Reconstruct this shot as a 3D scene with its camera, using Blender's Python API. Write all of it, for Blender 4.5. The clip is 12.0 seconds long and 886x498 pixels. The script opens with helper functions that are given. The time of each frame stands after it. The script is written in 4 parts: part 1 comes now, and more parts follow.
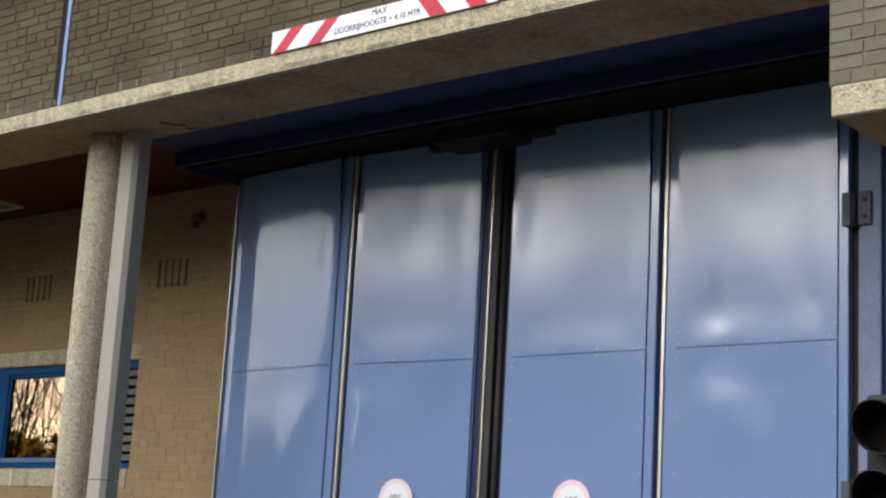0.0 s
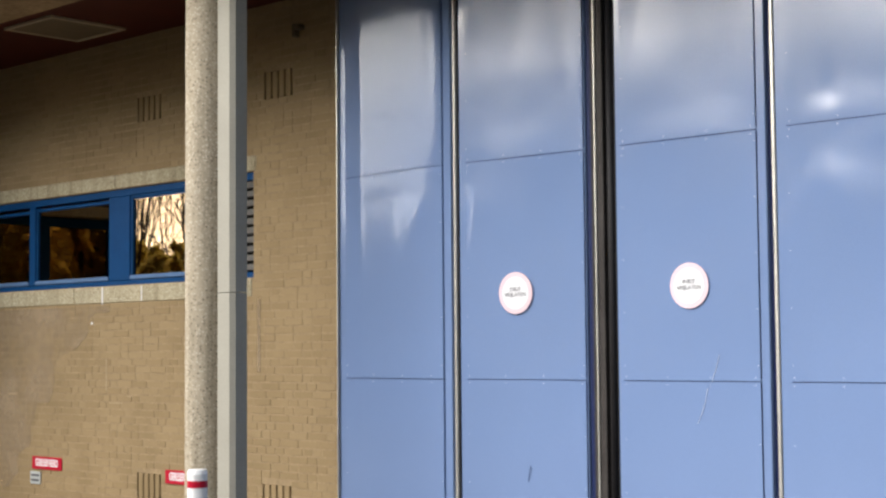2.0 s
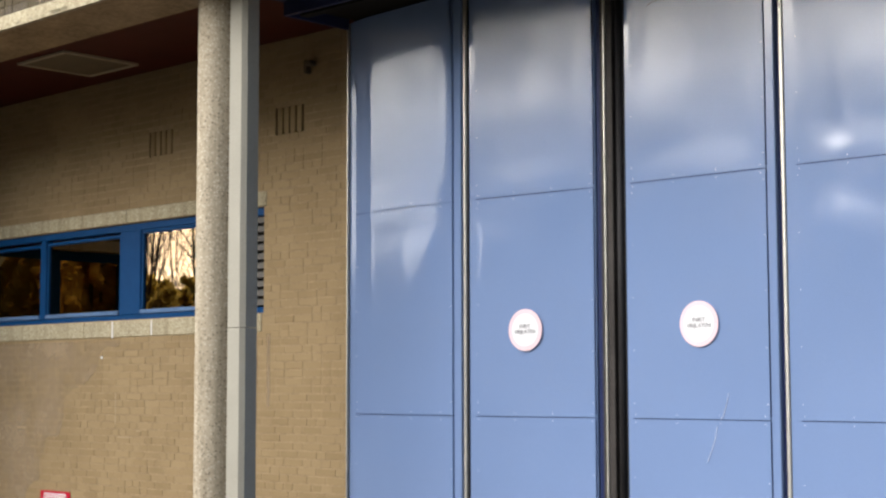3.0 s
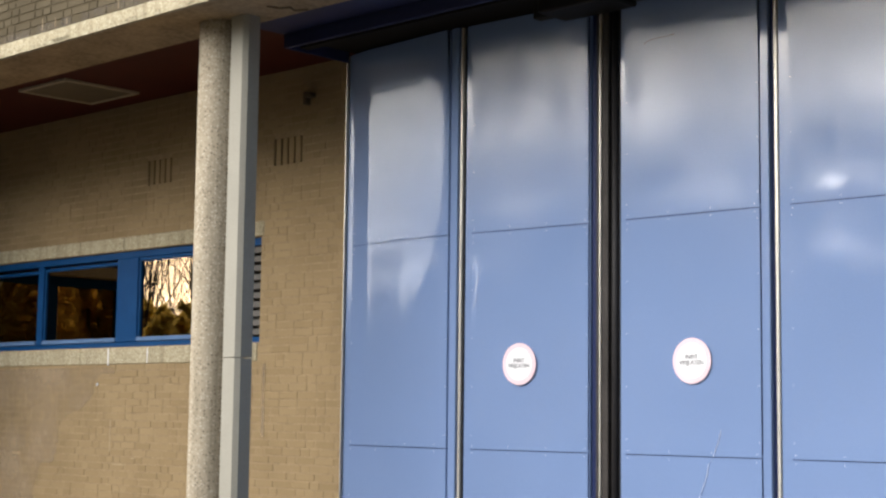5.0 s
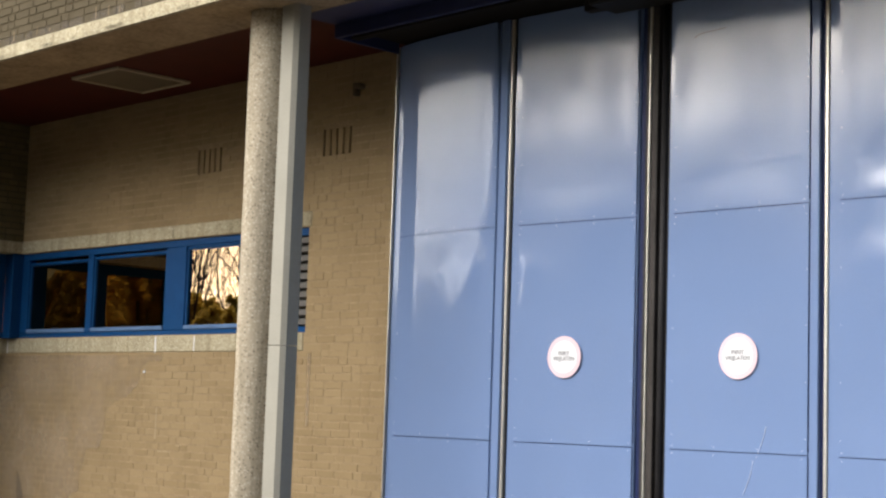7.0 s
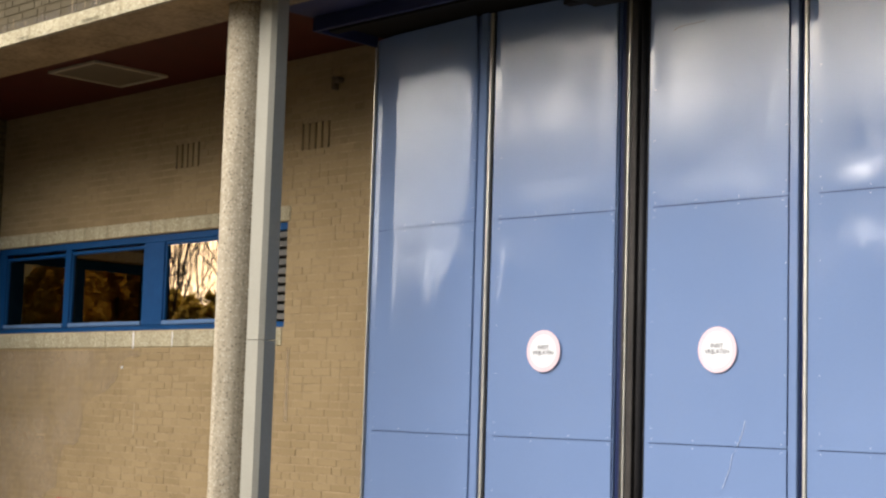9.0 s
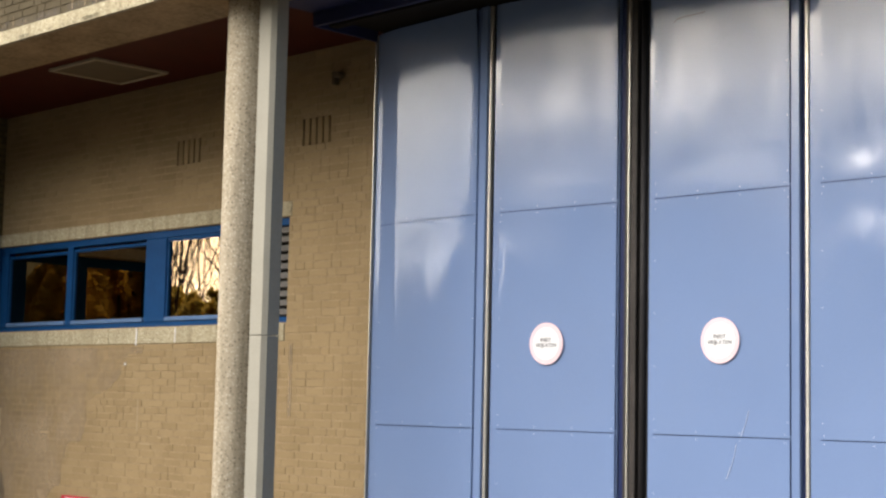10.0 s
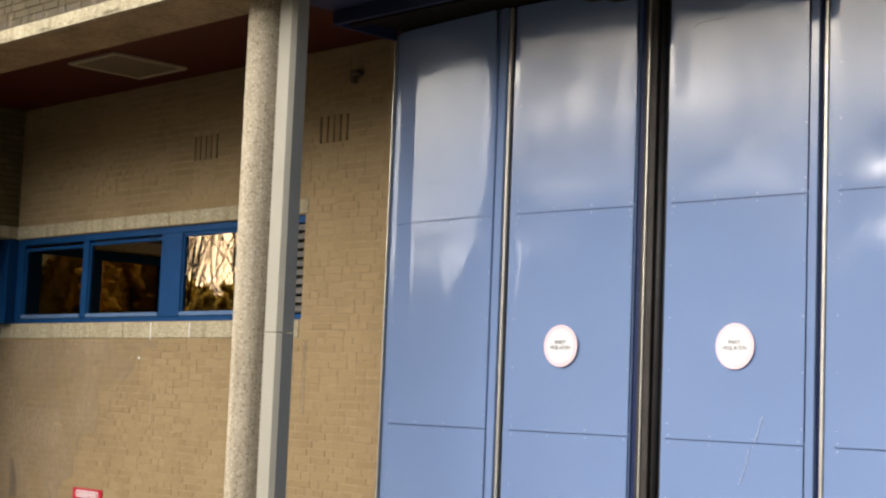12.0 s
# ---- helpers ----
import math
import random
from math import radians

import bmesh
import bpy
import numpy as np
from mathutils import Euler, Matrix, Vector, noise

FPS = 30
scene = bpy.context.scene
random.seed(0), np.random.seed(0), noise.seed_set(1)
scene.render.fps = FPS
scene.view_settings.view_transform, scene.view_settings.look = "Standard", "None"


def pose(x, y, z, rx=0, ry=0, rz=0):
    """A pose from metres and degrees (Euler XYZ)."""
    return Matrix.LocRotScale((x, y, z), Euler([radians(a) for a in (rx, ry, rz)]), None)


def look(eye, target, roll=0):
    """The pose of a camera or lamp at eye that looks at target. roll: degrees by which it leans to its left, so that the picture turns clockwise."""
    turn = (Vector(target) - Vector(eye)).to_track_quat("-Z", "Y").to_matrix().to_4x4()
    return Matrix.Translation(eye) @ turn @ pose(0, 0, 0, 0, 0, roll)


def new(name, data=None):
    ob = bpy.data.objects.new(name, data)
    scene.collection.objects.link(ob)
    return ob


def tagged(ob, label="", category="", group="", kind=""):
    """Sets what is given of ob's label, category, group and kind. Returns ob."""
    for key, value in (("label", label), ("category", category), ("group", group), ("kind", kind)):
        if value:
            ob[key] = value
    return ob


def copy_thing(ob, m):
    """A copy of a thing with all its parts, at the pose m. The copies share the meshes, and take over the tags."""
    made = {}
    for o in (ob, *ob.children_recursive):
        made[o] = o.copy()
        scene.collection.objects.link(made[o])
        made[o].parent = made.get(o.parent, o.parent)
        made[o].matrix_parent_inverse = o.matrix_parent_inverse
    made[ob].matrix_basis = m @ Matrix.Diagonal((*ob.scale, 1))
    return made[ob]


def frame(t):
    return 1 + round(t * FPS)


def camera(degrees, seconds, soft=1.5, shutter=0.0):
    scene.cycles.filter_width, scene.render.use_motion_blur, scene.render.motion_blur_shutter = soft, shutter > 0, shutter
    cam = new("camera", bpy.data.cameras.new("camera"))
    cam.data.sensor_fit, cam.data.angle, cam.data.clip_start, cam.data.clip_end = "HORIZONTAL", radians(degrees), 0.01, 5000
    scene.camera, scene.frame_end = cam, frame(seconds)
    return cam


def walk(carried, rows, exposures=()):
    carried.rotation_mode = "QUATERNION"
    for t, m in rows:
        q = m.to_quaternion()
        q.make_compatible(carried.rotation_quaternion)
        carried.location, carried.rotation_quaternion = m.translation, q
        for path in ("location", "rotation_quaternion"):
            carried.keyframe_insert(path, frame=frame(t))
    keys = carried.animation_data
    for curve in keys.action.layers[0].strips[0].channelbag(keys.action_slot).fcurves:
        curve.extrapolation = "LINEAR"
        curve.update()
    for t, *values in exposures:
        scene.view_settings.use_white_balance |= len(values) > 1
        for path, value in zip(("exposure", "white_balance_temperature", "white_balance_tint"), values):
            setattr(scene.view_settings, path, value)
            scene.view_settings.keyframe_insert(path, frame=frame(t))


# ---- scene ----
cam = camera(31.72, 12.0, soft=2.4)
PATH = [
    (0, pose(4.692, -7.444, 1.535, 101.796, -3.210, 39.259)),
    (0.1, pose(4.697, -7.470, 1.576, 102.479, -2.919, 39.659)),
    (0.2, pose(4.701, -7.497, 1.616, 102.688, -3.676, 39.729)),
    (0.3, pose(4.706, -7.523, 1.657, 102.214, -2.713, 40.238)),
    (0.4, pose(4.706, -7.551, 1.653, 101.859, -3.110, 40.235)),
    (0.5, pose(4.706, -7.579, 1.649, 101.568, -2.453, 40.466)),
    (0.6, pose(4.713, -7.628, 1.649, 101.276, -2.347, 40.586)),
    (0.7, pose(4.721, -7.677, 1.649, 100.253, -1.360, 40.779)),
    (0.8, pose(4.752, -7.713, 1.647, 98.296, -1.041, 41.170)),
    (0.9, pose(4.783, -7.749, 1.646, 95.942, -1.308, 41.253)),
    (1, pose(4.787, -7.712, 1.630, 93.459, -2.720, 41.999)),
    (1.1, pose(4.767, -7.672, 1.627, 92.412, -2.347, 42.055)),
    (1.2, pose(4.748, -7.633, 1.623, 91.910, -1.271, 42.140)),
    (1.3, pose(4.728, -7.593, 1.620, 91.401, -1.157, 42.194)),
    (1.5, pose(4.710, -7.477, 1.674, 91.503, 0.294, 43.264)),
    (1.6, pose(4.715, -7.493, 1.663, 92.787, 0.442, 43.113)),
    (1.7, pose(4.719, -7.508, 1.651, 93.605, 0.655, 42.915)),
    (1.8, pose(4.724, -7.524, 1.640, 93.972, 0.370, 42.920)),
    (1.9, pose(4.728, -7.539, 1.628, 93.799, 0.326, 43.358)),
    (2, pose(4.733, -7.555, 1.617, 93.679, 0.492, 43.576)),
    (2.2, pose(4.729, -7.547, 1.616, 93.391, 0.281, 43.438)),
    (2.3, pose(4.728, -7.542, 1.615, 93.468, 0.522, 43.251)),
    (2.5, pose(4.724, -7.534, 1.614, 94.144, 0.448, 43.239)),
    (2.7, pose(4.731, -7.547, 1.618, 94.195, 0.253, 43.644)),
    (2.8, pose(4.734, -7.553, 1.621, 94.421, 0.239, 44.040)),
    (2.9, pose(4.738, -7.560, 1.623, 94.807, -0.006, 44.055)),
    (3, pose(4.741, -7.566, 1.625, 94.971, 0.142, 43.907)),
    (3.2, pose(4.753, -7.576, 1.622, 94.662, 0.044, 43.285)),
    (4.8, pose(4.786, -7.580, 1.628, 96.587, -0.909, 43.710)),
    (4.9, pose(4.788, -7.586, 1.639, 96.394, -0.625, 43.612)),
    (5, pose(4.791, -7.591, 1.649, 96.031, -0.691, 43.777)),
    (5.1, pose(4.790, -7.590, 1.660, 95.825, -0.749, 43.921)),
    (5.2, pose(4.788, -7.589, 1.670, 95.767, -0.690, 44.121)),
    (5.3, pose(4.787, -7.589, 1.681, 95.570, -0.629, 44.508)),
    (5.4, pose(4.785, -7.588, 1.691, 95.715, -0.573, 44.975)),
    (5.5, pose(4.784, -7.587, 1.702, 95.836, -0.186, 45.590)),
    (5.6, pose(4.783, -7.587, 1.680, 95.772, -0.958, 46.138)),
    (5.8, pose(4.780, -7.588, 1.636, 95.870, -1.588, 47.214)),
    (5.9, pose(4.778, -7.589, 1.614, 95.736, -2.017, 47.490)),
    (6, pose(4.777, -7.589, 1.592, 95.762, -2.305, 47.433)),
    (6.1, pose(4.779, -7.579, 1.585, 95.827, -2.481, 47.340)),
    (6.2, pose(4.781, -7.569, 1.577, 95.906, -2.161, 47.245)),
    (6.3, pose(4.782, -7.559, 1.570, 95.947, -2.320, 46.935)),
    (6.4, pose(4.784, -7.549, 1.562, 95.942, -2.234, 46.632)),
    (6.5, pose(4.786, -7.539, 1.555, 96.088, -2.565, 46.375)),
    (6.7, pose(4.789, -7.553, 1.570, 96.209, -2.496, 46.027)),
    (6.8, pose(4.790, -7.560, 1.578, 96.243, -2.430, 45.911)),
    (7, pose(4.793, -7.574, 1.593, 95.992, -1.856, 45.445)),
    (7.2, pose(4.793, -7.569, 1.583, 95.919, -2.086, 45.340)),
    (7.3, pose(4.793, -7.566, 1.577, 95.759, -1.979, 45.119)),
    (7.5, pose(4.793, -7.561, 1.567, 95.802, -1.794, 45.088)),
    (7.7, pose(4.794, -7.560, 1.543, 96.014, -2.052, 44.354)),
    (9.3, pose(4.771, -7.540, 1.591, 95.714, -1.566, 44.899)),
    (9.4, pose(4.775, -7.542, 1.594, 95.466, -1.473, 45.081)),
    (9.5, pose(4.779, -7.543, 1.597, 95.490, -1.323, 45.272)),
    (9.6, pose(4.778, -7.544, 1.592, 95.512, -1.456, 45.287)),
    (9.7, pose(4.777, -7.546, 1.586, 95.557, -1.229, 45.219)),
    (9.8, pose(4.777, -7.547, 1.581, 95.522, -1.243, 45.109)),
    (10, pose(4.775, -7.550, 1.570, 95.702, -1.199, 44.827)),
    (10.2, pose(4.777, -7.546, 1.560, 95.614, -1.305, 44.636)),
    (10.3, pose(4.777, -7.545, 1.555, 95.724, -1.076, 44.504)),
    (10.5, pose(4.779, -7.541, 1.545, 95.841, -1.228, 44.217)),
    (10.7, pose(4.785, -7.546, 1.562, 95.902, -1.015, 43.910)),
    (10.8, pose(4.787, -7.549, 1.570, 95.933, -0.718, 43.774)),
    (11, pose(4.793, -7.554, 1.587, 95.765, -0.943, 43.643)),
    (11.1, pose(4.789, -7.555, 1.589, 95.698, -1.406, 43.802)),
    (11.2, pose(4.786, -7.557, 1.591, 95.812, -1.471, 44.030)),
    (11.3, pose(4.782, -7.558, 1.592, 95.675, -1.773, 44.351)),
    (11.4, pose(4.779, -7.560, 1.594, 95.603, -2.078, 44.638)),
    (11.5, pose(4.775, -7.561, 1.596, 95.629, -2.373, 44.808)),
    (11.7, pose(4.773, -7.570, 1.592, 95.608, -2.386, 45.082)),
    (11.8, pose(4.771, -7.574, 1.591, 95.685, -2.387, 45.110)),
    (12, pose(4.769, -7.583, 1.587, 95.596, -2.238, 45.166)),
]
walk(cam, PATH, exposures=[(0, 0.29, 5900, 11), (0.8, 0.56, 5900, 11), (1.3, 0.74, 6150, 11), (5, 0.78, 6150, 11), (9.3, 0.80, 6400, 11), (12, 0.82, 6500, 11)])

# ---- light: dusk sky, the low sun behind trees across the yard ----
world = bpy.data.worlds.new("sky")
scene.world = world
world.use_nodes = True
wn = world.node_tree.nodes
sky = wn.new("ShaderNodeTexSky")
sky.sky_type, sky.sun_disc = "NISHITA", False
sky.sun_elevation, sky.sun_rotation = radians(20), radians(213)
sky.air_density, sky.dust_density = 1.0, 1.3
world.node_tree.links.new(sky.outputs["Color"], wn["Background"].inputs["Color"])
wn["Background"].inputs["Strength"].default_value = 0.08
sun = new("sun", bpy.data.lights.new("sun", "SUN"))
sun.data.energy, sun.data.angle, sun.data.color = 6.4, radians(80), (1.0, 0.94, 0.86)
sun.matrix_world = look((-6.4, -11.2, 8.8), (0, 0, 0))


# ---- materials ----
def mat(name, color, rough=0.6, metal=0.0, spec=0.16, var=0.15, scale=6.0, fine=60.0, bump=0.15, coat=0.0, second=None, bump_dist=0.004):
    """Painted or mineral surface with two scales of variation and fine relief."""
    m = bpy.data.materials.new(name)
    m.use_nodes = True
    n, l = m.node_tree.nodes, m.node_tree.links
    b = n["Principled BSDF"]
    tc = n.new("ShaderNodeTexCoord")
    big, small = n.new("ShaderNodeTexNoise"), n.new("ShaderNodeTexNoise")
    big.inputs["Scale"].default_value, small.inputs["Scale"].default_value = scale, fine
    big.inputs["Detail"].default_value, small.inputs["Detail"].default_value = 5, 4
    l.new(tc.outputs["Object"], big.inputs["Vector"])
    l.new(tc.outputs["Object"], small.inputs["Vector"])
    add = n.new("ShaderNodeMath")
    add.operation = "ADD"
    l.new(big.outputs["Fac"], add.inputs[0])
    l.new(small.outputs["Fac"], add.inputs[1])
    ramp = n.new("ShaderNodeMapRange")
    ramp.inputs["From Min"].default_value, ramp.inputs["From Max"].default_value = 0.7, 1.3
    l.new(add.outputs[0], ramp.inputs["Value"])
    mix = n.new("ShaderNodeMix")
    mix.data_type = "RGBA"
    dark = tuple(c * (1 - var) for c in color)
    lite = tuple(min(1, c * (1 + var)) for c in (second or color))
    mix.inputs["A"].default_value, mix.inputs["B"].default_value = (*dark, 1), (*lite, 1)
    l.new(ramp.outputs["Result"], mix.inputs["Factor"])
    l.new(mix.outputs["Result"], b.inputs["Base Color"])
    b.inputs["Roughness"].default_value, b.inputs["Metallic"].default_value = rough, metal
    b.inputs["Specular IOR Level"].default_value = spec
    b.inputs["Coat Weight"].default_value = coat
    if bump:
        bp = n.new("ShaderNodeBump")
        bp.inputs["Strength"].default_value, bp.inputs["Distance"].default_value = bump, bump_dist
        l.new(small.outputs["Fac"], bp.inputs["Height"])
        l.new(bp.outputs["Normal"], b.inputs["Normal"])
    return m


def brick_mat(name, a, b_, c, stain=0.35):
    """Fired brick whose tone changes from brick to brick, with a fine sandy face."""
    m = mat(name, a, rough=0.9, spec=0.08, var=0.20, scale=1.1, fine=70, bump=0.5)
    n, l = m.node_tree.nodes, m.node_tree.links
    bs = n["Principled BSDF"]
    base = bs.inputs["Base Color"].links[0].from_socket
    info, geo = n.new("ShaderNodeObjectInfo"), n.new("ShaderNodeNewGeometry")
    add, fr = n.new("ShaderNodeMath"), n.new("ShaderNodeMath")
    add.operation, fr.operation = "ADD", "FRACT"
    l.new(info.outputs["Random"], add.inputs[0])
    l.new(geo.outputs["Random Per Island"], add.inputs[1])
    l.new(add.outputs[0], fr.inputs[0])
    ramp = n.new("ShaderNodeValToRGB")
    e = ramp.color_ramp.elements
    e[0].color, e[1].color = (*a, 1), (*c, 1)
    e.new(0.5).color = (*b_, 1)
    l.new(fr.outputs[0], ramp.inputs["Fac"])
    mix = n.new("ShaderNodeMix")
    mix.data_type = "RGBA"
    mix.inputs["Factor"].default_value = 0.65
    l.new(base, mix.inputs["A"])
    l.new(ramp.outputs["Color"], mix.inputs["B"])
    tc, st, mr, dk = n.new("ShaderNodeNewGeometry"), n.new("ShaderNodeTexNoise"), n.new("ShaderNodeMapRange"), n.new("ShaderNodeMix")
    st.inputs["Scale"].default_value, st.inputs["Detail"].default_value = 1.7, 6.0
    mr.inputs["From Min"].default_value, mr.inputs["From Max"].default_value, mr.inputs["To Max"].default_value = 0.45, 0.75, stain
    dk.data_type = "RGBA"
    dk.inputs["B"].default_value = (a[0] * 0.45, a[1] * 0.42, a[2] * 0.38, 1)
    l.new(tc.outputs["Position"], st.inputs["Vector"])
    l.new(st.outputs["Fac"], mr.inputs["Value"])
    l.new(mr.outputs["Result"], dk.inputs["Factor"])
    l.new(mix.outputs["Result"], dk.inputs["A"])
    out = dk.outputs["Result"]
    l.new(out, bs.inputs["Base Color"])
    return m


BRICK = brick_mat("buff_brick", (0.256, 0.187, 0.099), (0.290, 0.214, 0.115), (0.320, 0.238, 0.131), 0.28)
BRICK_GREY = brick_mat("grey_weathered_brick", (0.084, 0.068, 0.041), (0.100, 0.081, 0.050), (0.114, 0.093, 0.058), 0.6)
BRICK_PIER = brick_mat("beige_grey_brick", (0.140, 0.124, 0.088), (0.162, 0.144, 0.104), (0.184, 0.166, 0.124))
MORTAR_PIER = mat("beige_mortar", (0.150, 0.132, 0.096), 0.95, spec=0.07, var=0.2, bump=0.5)
BRICK_DARK = brick_mat("dark_brick", (0.10, 0.082, 0.04), (0.13, 0.105, 0.055), (0.16, 0.125, 0.07))
BRICK_PLINTH = brick_mat("dirty_dark_block", (0.150, 0.108, 0.060), (0.175, 0.128, 0.072), (0.200, 0.146, 0.084))
BLOCK_GREY = mat("grey_repair_mortar", (0.31, 0.265, 0.20), 0.95, spec=0.07, var=0.15, bump=0.4)
MORTAR = mat("mortar", (0.282, 0.209, 0.120), 0.95, spec=0.07, var=0.2, bump=0.5)
COAT = mat("scrubbed_coat", (0.365, 0.278, 0.178), 0.95, spec=0.07, var=0.10, scale=1.6, fine=50, bump=0.3, second=(0.385, 0.296, 0.194))


def patchy(m, scale, lo, hi, top):
    """A worn film that covers its ground only in patches."""
    n, l = m.node_tree.nodes, m.node_tree.links
    patch, cover, geo = n.new("ShaderNodeTexNoise"), n.new("ShaderNodeMapRange"), n.new("ShaderNodeNewGeometry")
    patch.inputs["Scale"].default_value, patch.inputs["Detail"].default_value, patch.inputs["Roughness"].default_value = scale, 9.0, 0.62
    cover.inputs["From Min"].default_value, cover.inputs["From Max"].default_value, cover.inputs["To Max"].default_value = lo, hi, top
    l.new(geo.outputs["Position"], patch.inputs["Vector"])
    l.new(patch.outputs["Fac"], cover.inputs["Value"])
    l.new(cover.outputs["Result"], n["Principled BSDF"].inputs["Alpha"])
    return m


patchy(COAT, 2.2, 0.30, 0.64, 0.62)
BLOOM = patchy(mat("grey_lime_bloom", (0.30, 0.27, 0.25), 0.95, spec=0.07, var=0.2, bump=0.2), 7.0, 0.42, 0.75, 0.15)
MOSS = patchy(mat("dark_moss", (0.035, 0.032, 0.012), 0.95, spec=0.07, var=0.3, bump=0.3), 3.2, 0.46, 0.72, 0.40)
LAMP_DARK = mat("dusty_brown_plastic", (0.11, 0.085, 0.055), 0.7, var=0.2, bump=0.1)
EAVE_BROWN = mat("brown_slab_underside", (0.16, 0.085, 0.025), 0.9, spec=0.07, var=0.3, scale=2.0, bump=0.3)
COAT_PALE = mat("lime", (0.36, 0.28, 0.175), 0.95, spec=0.07, var=0.15, bump=0.2)
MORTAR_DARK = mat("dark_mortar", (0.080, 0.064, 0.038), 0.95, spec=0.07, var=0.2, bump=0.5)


def aggregate(name, base, stone_a, stone_b, size=75.0):
    """Washed concrete with pebbles of several tones standing out of the paste."""
    m = mat(name, base, rough=0.9, spec=0.08, var=0.14, scale=2.5, fine=140, bump=0.0)
    n, l = m.node_tree.nodes, m.node_tree.links
    bs = n["Principled BSDF"]
    paste = bs.inputs["Base Color"].links[0].from_socket
    tc = n.new("ShaderNodeTexCoord")
    vo = n.new("ShaderNodeTexVoronoi")
    vo.inputs["Scale"].default_value = size
    l.new(tc.outputs["Object"], vo.inputs["Vector"])
    ramp = n.new("ShaderNodeValToRGB")
    e = ramp.color_ramp.elements
    e[0].color, e[1].color = (*stone_a, 1), (*stone_b, 1)
    e[0].position, e[1].position = 0.09, 0.90
    e.new(0.3).color = (*base, 1)
    sep = n.new("ShaderNodeSeparateColor")
    l.new(vo.outputs["Color"], sep.inputs["Color"])
    l.new(sep.outputs["Red"], ramp.inputs["Fac"])
    mask = n.new("ShaderNodeMapRange")
    mask.inputs["From Min"].default_value, mask.inputs["From Max"].default_value = 0.55, 0.3
    l.new(vo.outputs["Distance"], mask.inputs["Value"])
    mix = n.new("ShaderNodeMix")
    mix.data_type = "RGBA"
    l.new(mask.outputs["Result"], mix.inputs["Factor"])
    l.new(paste, mix.inputs["A"])
    l.new(ramp.outputs["Color"], mix.inputs["B"])
    l.new(mix.outputs["Result"], bs.inputs["Base Color"])
    mp, st, dirt = n.new("ShaderNodeMapping"), n.new("ShaderNodeTexNoise"), n.new("ShaderNodeMapRange")
    mp.inputs["Scale"].default_value = (14, 14, 0.9)
    st.inputs["Scale"].default_value, st.inputs["Detail"].default_value = 1.0, 4.0
    dirt.inputs["From Min"].default_value, dirt.inputs["From Max"].default_value = 0.47, 0.70
    dirt.inputs["To Max"].default_value = 0.45
    l.new(tc.outputs["Object"], mp.inputs["Vector"])
    l.new(mp.outputs["Vector"], st.inputs["Vector"])
    l.new(st.outputs["Fac"], dirt.inputs["Value"])
    run = n.new("ShaderNodeMix")
    run.data_type = "RGBA"
    run.inputs["B"].default_value = (base[0] * 0.45, base[1] * 0.43, base[2] * 0.38, 1)
    l.new(dirt.outputs["Result"], run.inputs["Factor"])
    l.new(mix.outputs["Result"], run.inputs["A"])
    l.new(run.outputs["Result"], bs.inputs["Base Color"])
    bp = n.new("ShaderNodeBump")
    bp.inputs["Strength"].default_value, bp.inputs["Distance"].default_value = 0.45, 0.005
    l.new(mask.outputs["Result"], bp.inputs["Height"])
    l.new(bp.outputs["Normal"], bs.inputs["Normal"])
    return m


CONCRETE = aggregate("washed_concrete", (0.39, 0.34, 0.225), (0.17, 0.142, 0.09), (0.60, 0.55, 0.41))
COLUMN_CONCRETE = aggregate("column_washed_concrete", (0.365, 0.315, 0.230), (0.18, 0.150, 0.105), (0.53, 0.47, 0.37), 62.0)
SOFFIT = mat("soffit_concrete", (0.33, 0.245, 0.145), 0.9, spec=0.07, var=0.34, scale=2.6, fine=30, bump=0.2)


def door_paint():
    """Glossy blue paint on thin sheet that buckles a little, so that reflections run in streaks."""
    m = mat("blue_door_paint", (0.182, 0.262, 0.455), rough=0.095, spec=1.0, var=0.05, scale=0.8, fine=200, bump=0.0, coat=0.0)
    return m


DOOR_BLUE = door_paint()
SKYLIT_EDGE_BLUE = mat("skylit_edge_blue", (0.22, 0.28, 0.48), 0.5, spec=0.07, var=0.1, bump=0.05)
FRAME_BLUE = mat("blue_frame_paint", (0.10, 0.16, 0.36), 0.35, var=0.08, bump=0.05)
PANEL_BLUE = mat("soffit_blue_paint", (0.024, 0.030, 0.082), 0.5, var=0.1, bump=0.05)
HEADER_BLUE = mat("dark_blue_paint", (0.013, 0.022, 0.075), 0.5, var=0.1, bump=0.05)
WINDOW_BLUE = mat("window_blue_paint", (0.006, 0.049, 0.148), 0.5, spec=0.08, var=0.1, bump=0.05)
LEDGE_BLUE = mat("lighter_ledge_blue", (0.10, 0.17, 0.30), 0.6, spec=0.08, var=0.15, bump=0.05)
JAMB_BLUE = mat("grey_blue_jamb", (0.19, 0.22, 0.31), 0.5, spec=0.1, var=0.12, bump=0.05)
HINGE_STEEL = mat("dark_hinge_steel", (0.075, 0.085, 0.105), 0.5, var=0.25, bump=0.1)
TRIM = mat("bare_metal_strip", (0.62, 0.60, 0.55), 0.35, metal=0.6, var=0.1, bump=0.05)
RUBBER = mat("black_rubber", (0.022, 0.021, 0.022), 0.5, var=0.2, bump=0.2)
RUBBER_BROWN = mat("worn_rubber", (0.045, 0.040, 0.037), 0.55, var=0.3, bump=0.2)
STEEL_GREY = mat("grey_painted_steel", (0.315, 0.300, 0.250), 0.8, spec=0.07, var=0.06, scale=3, bump=0.05)
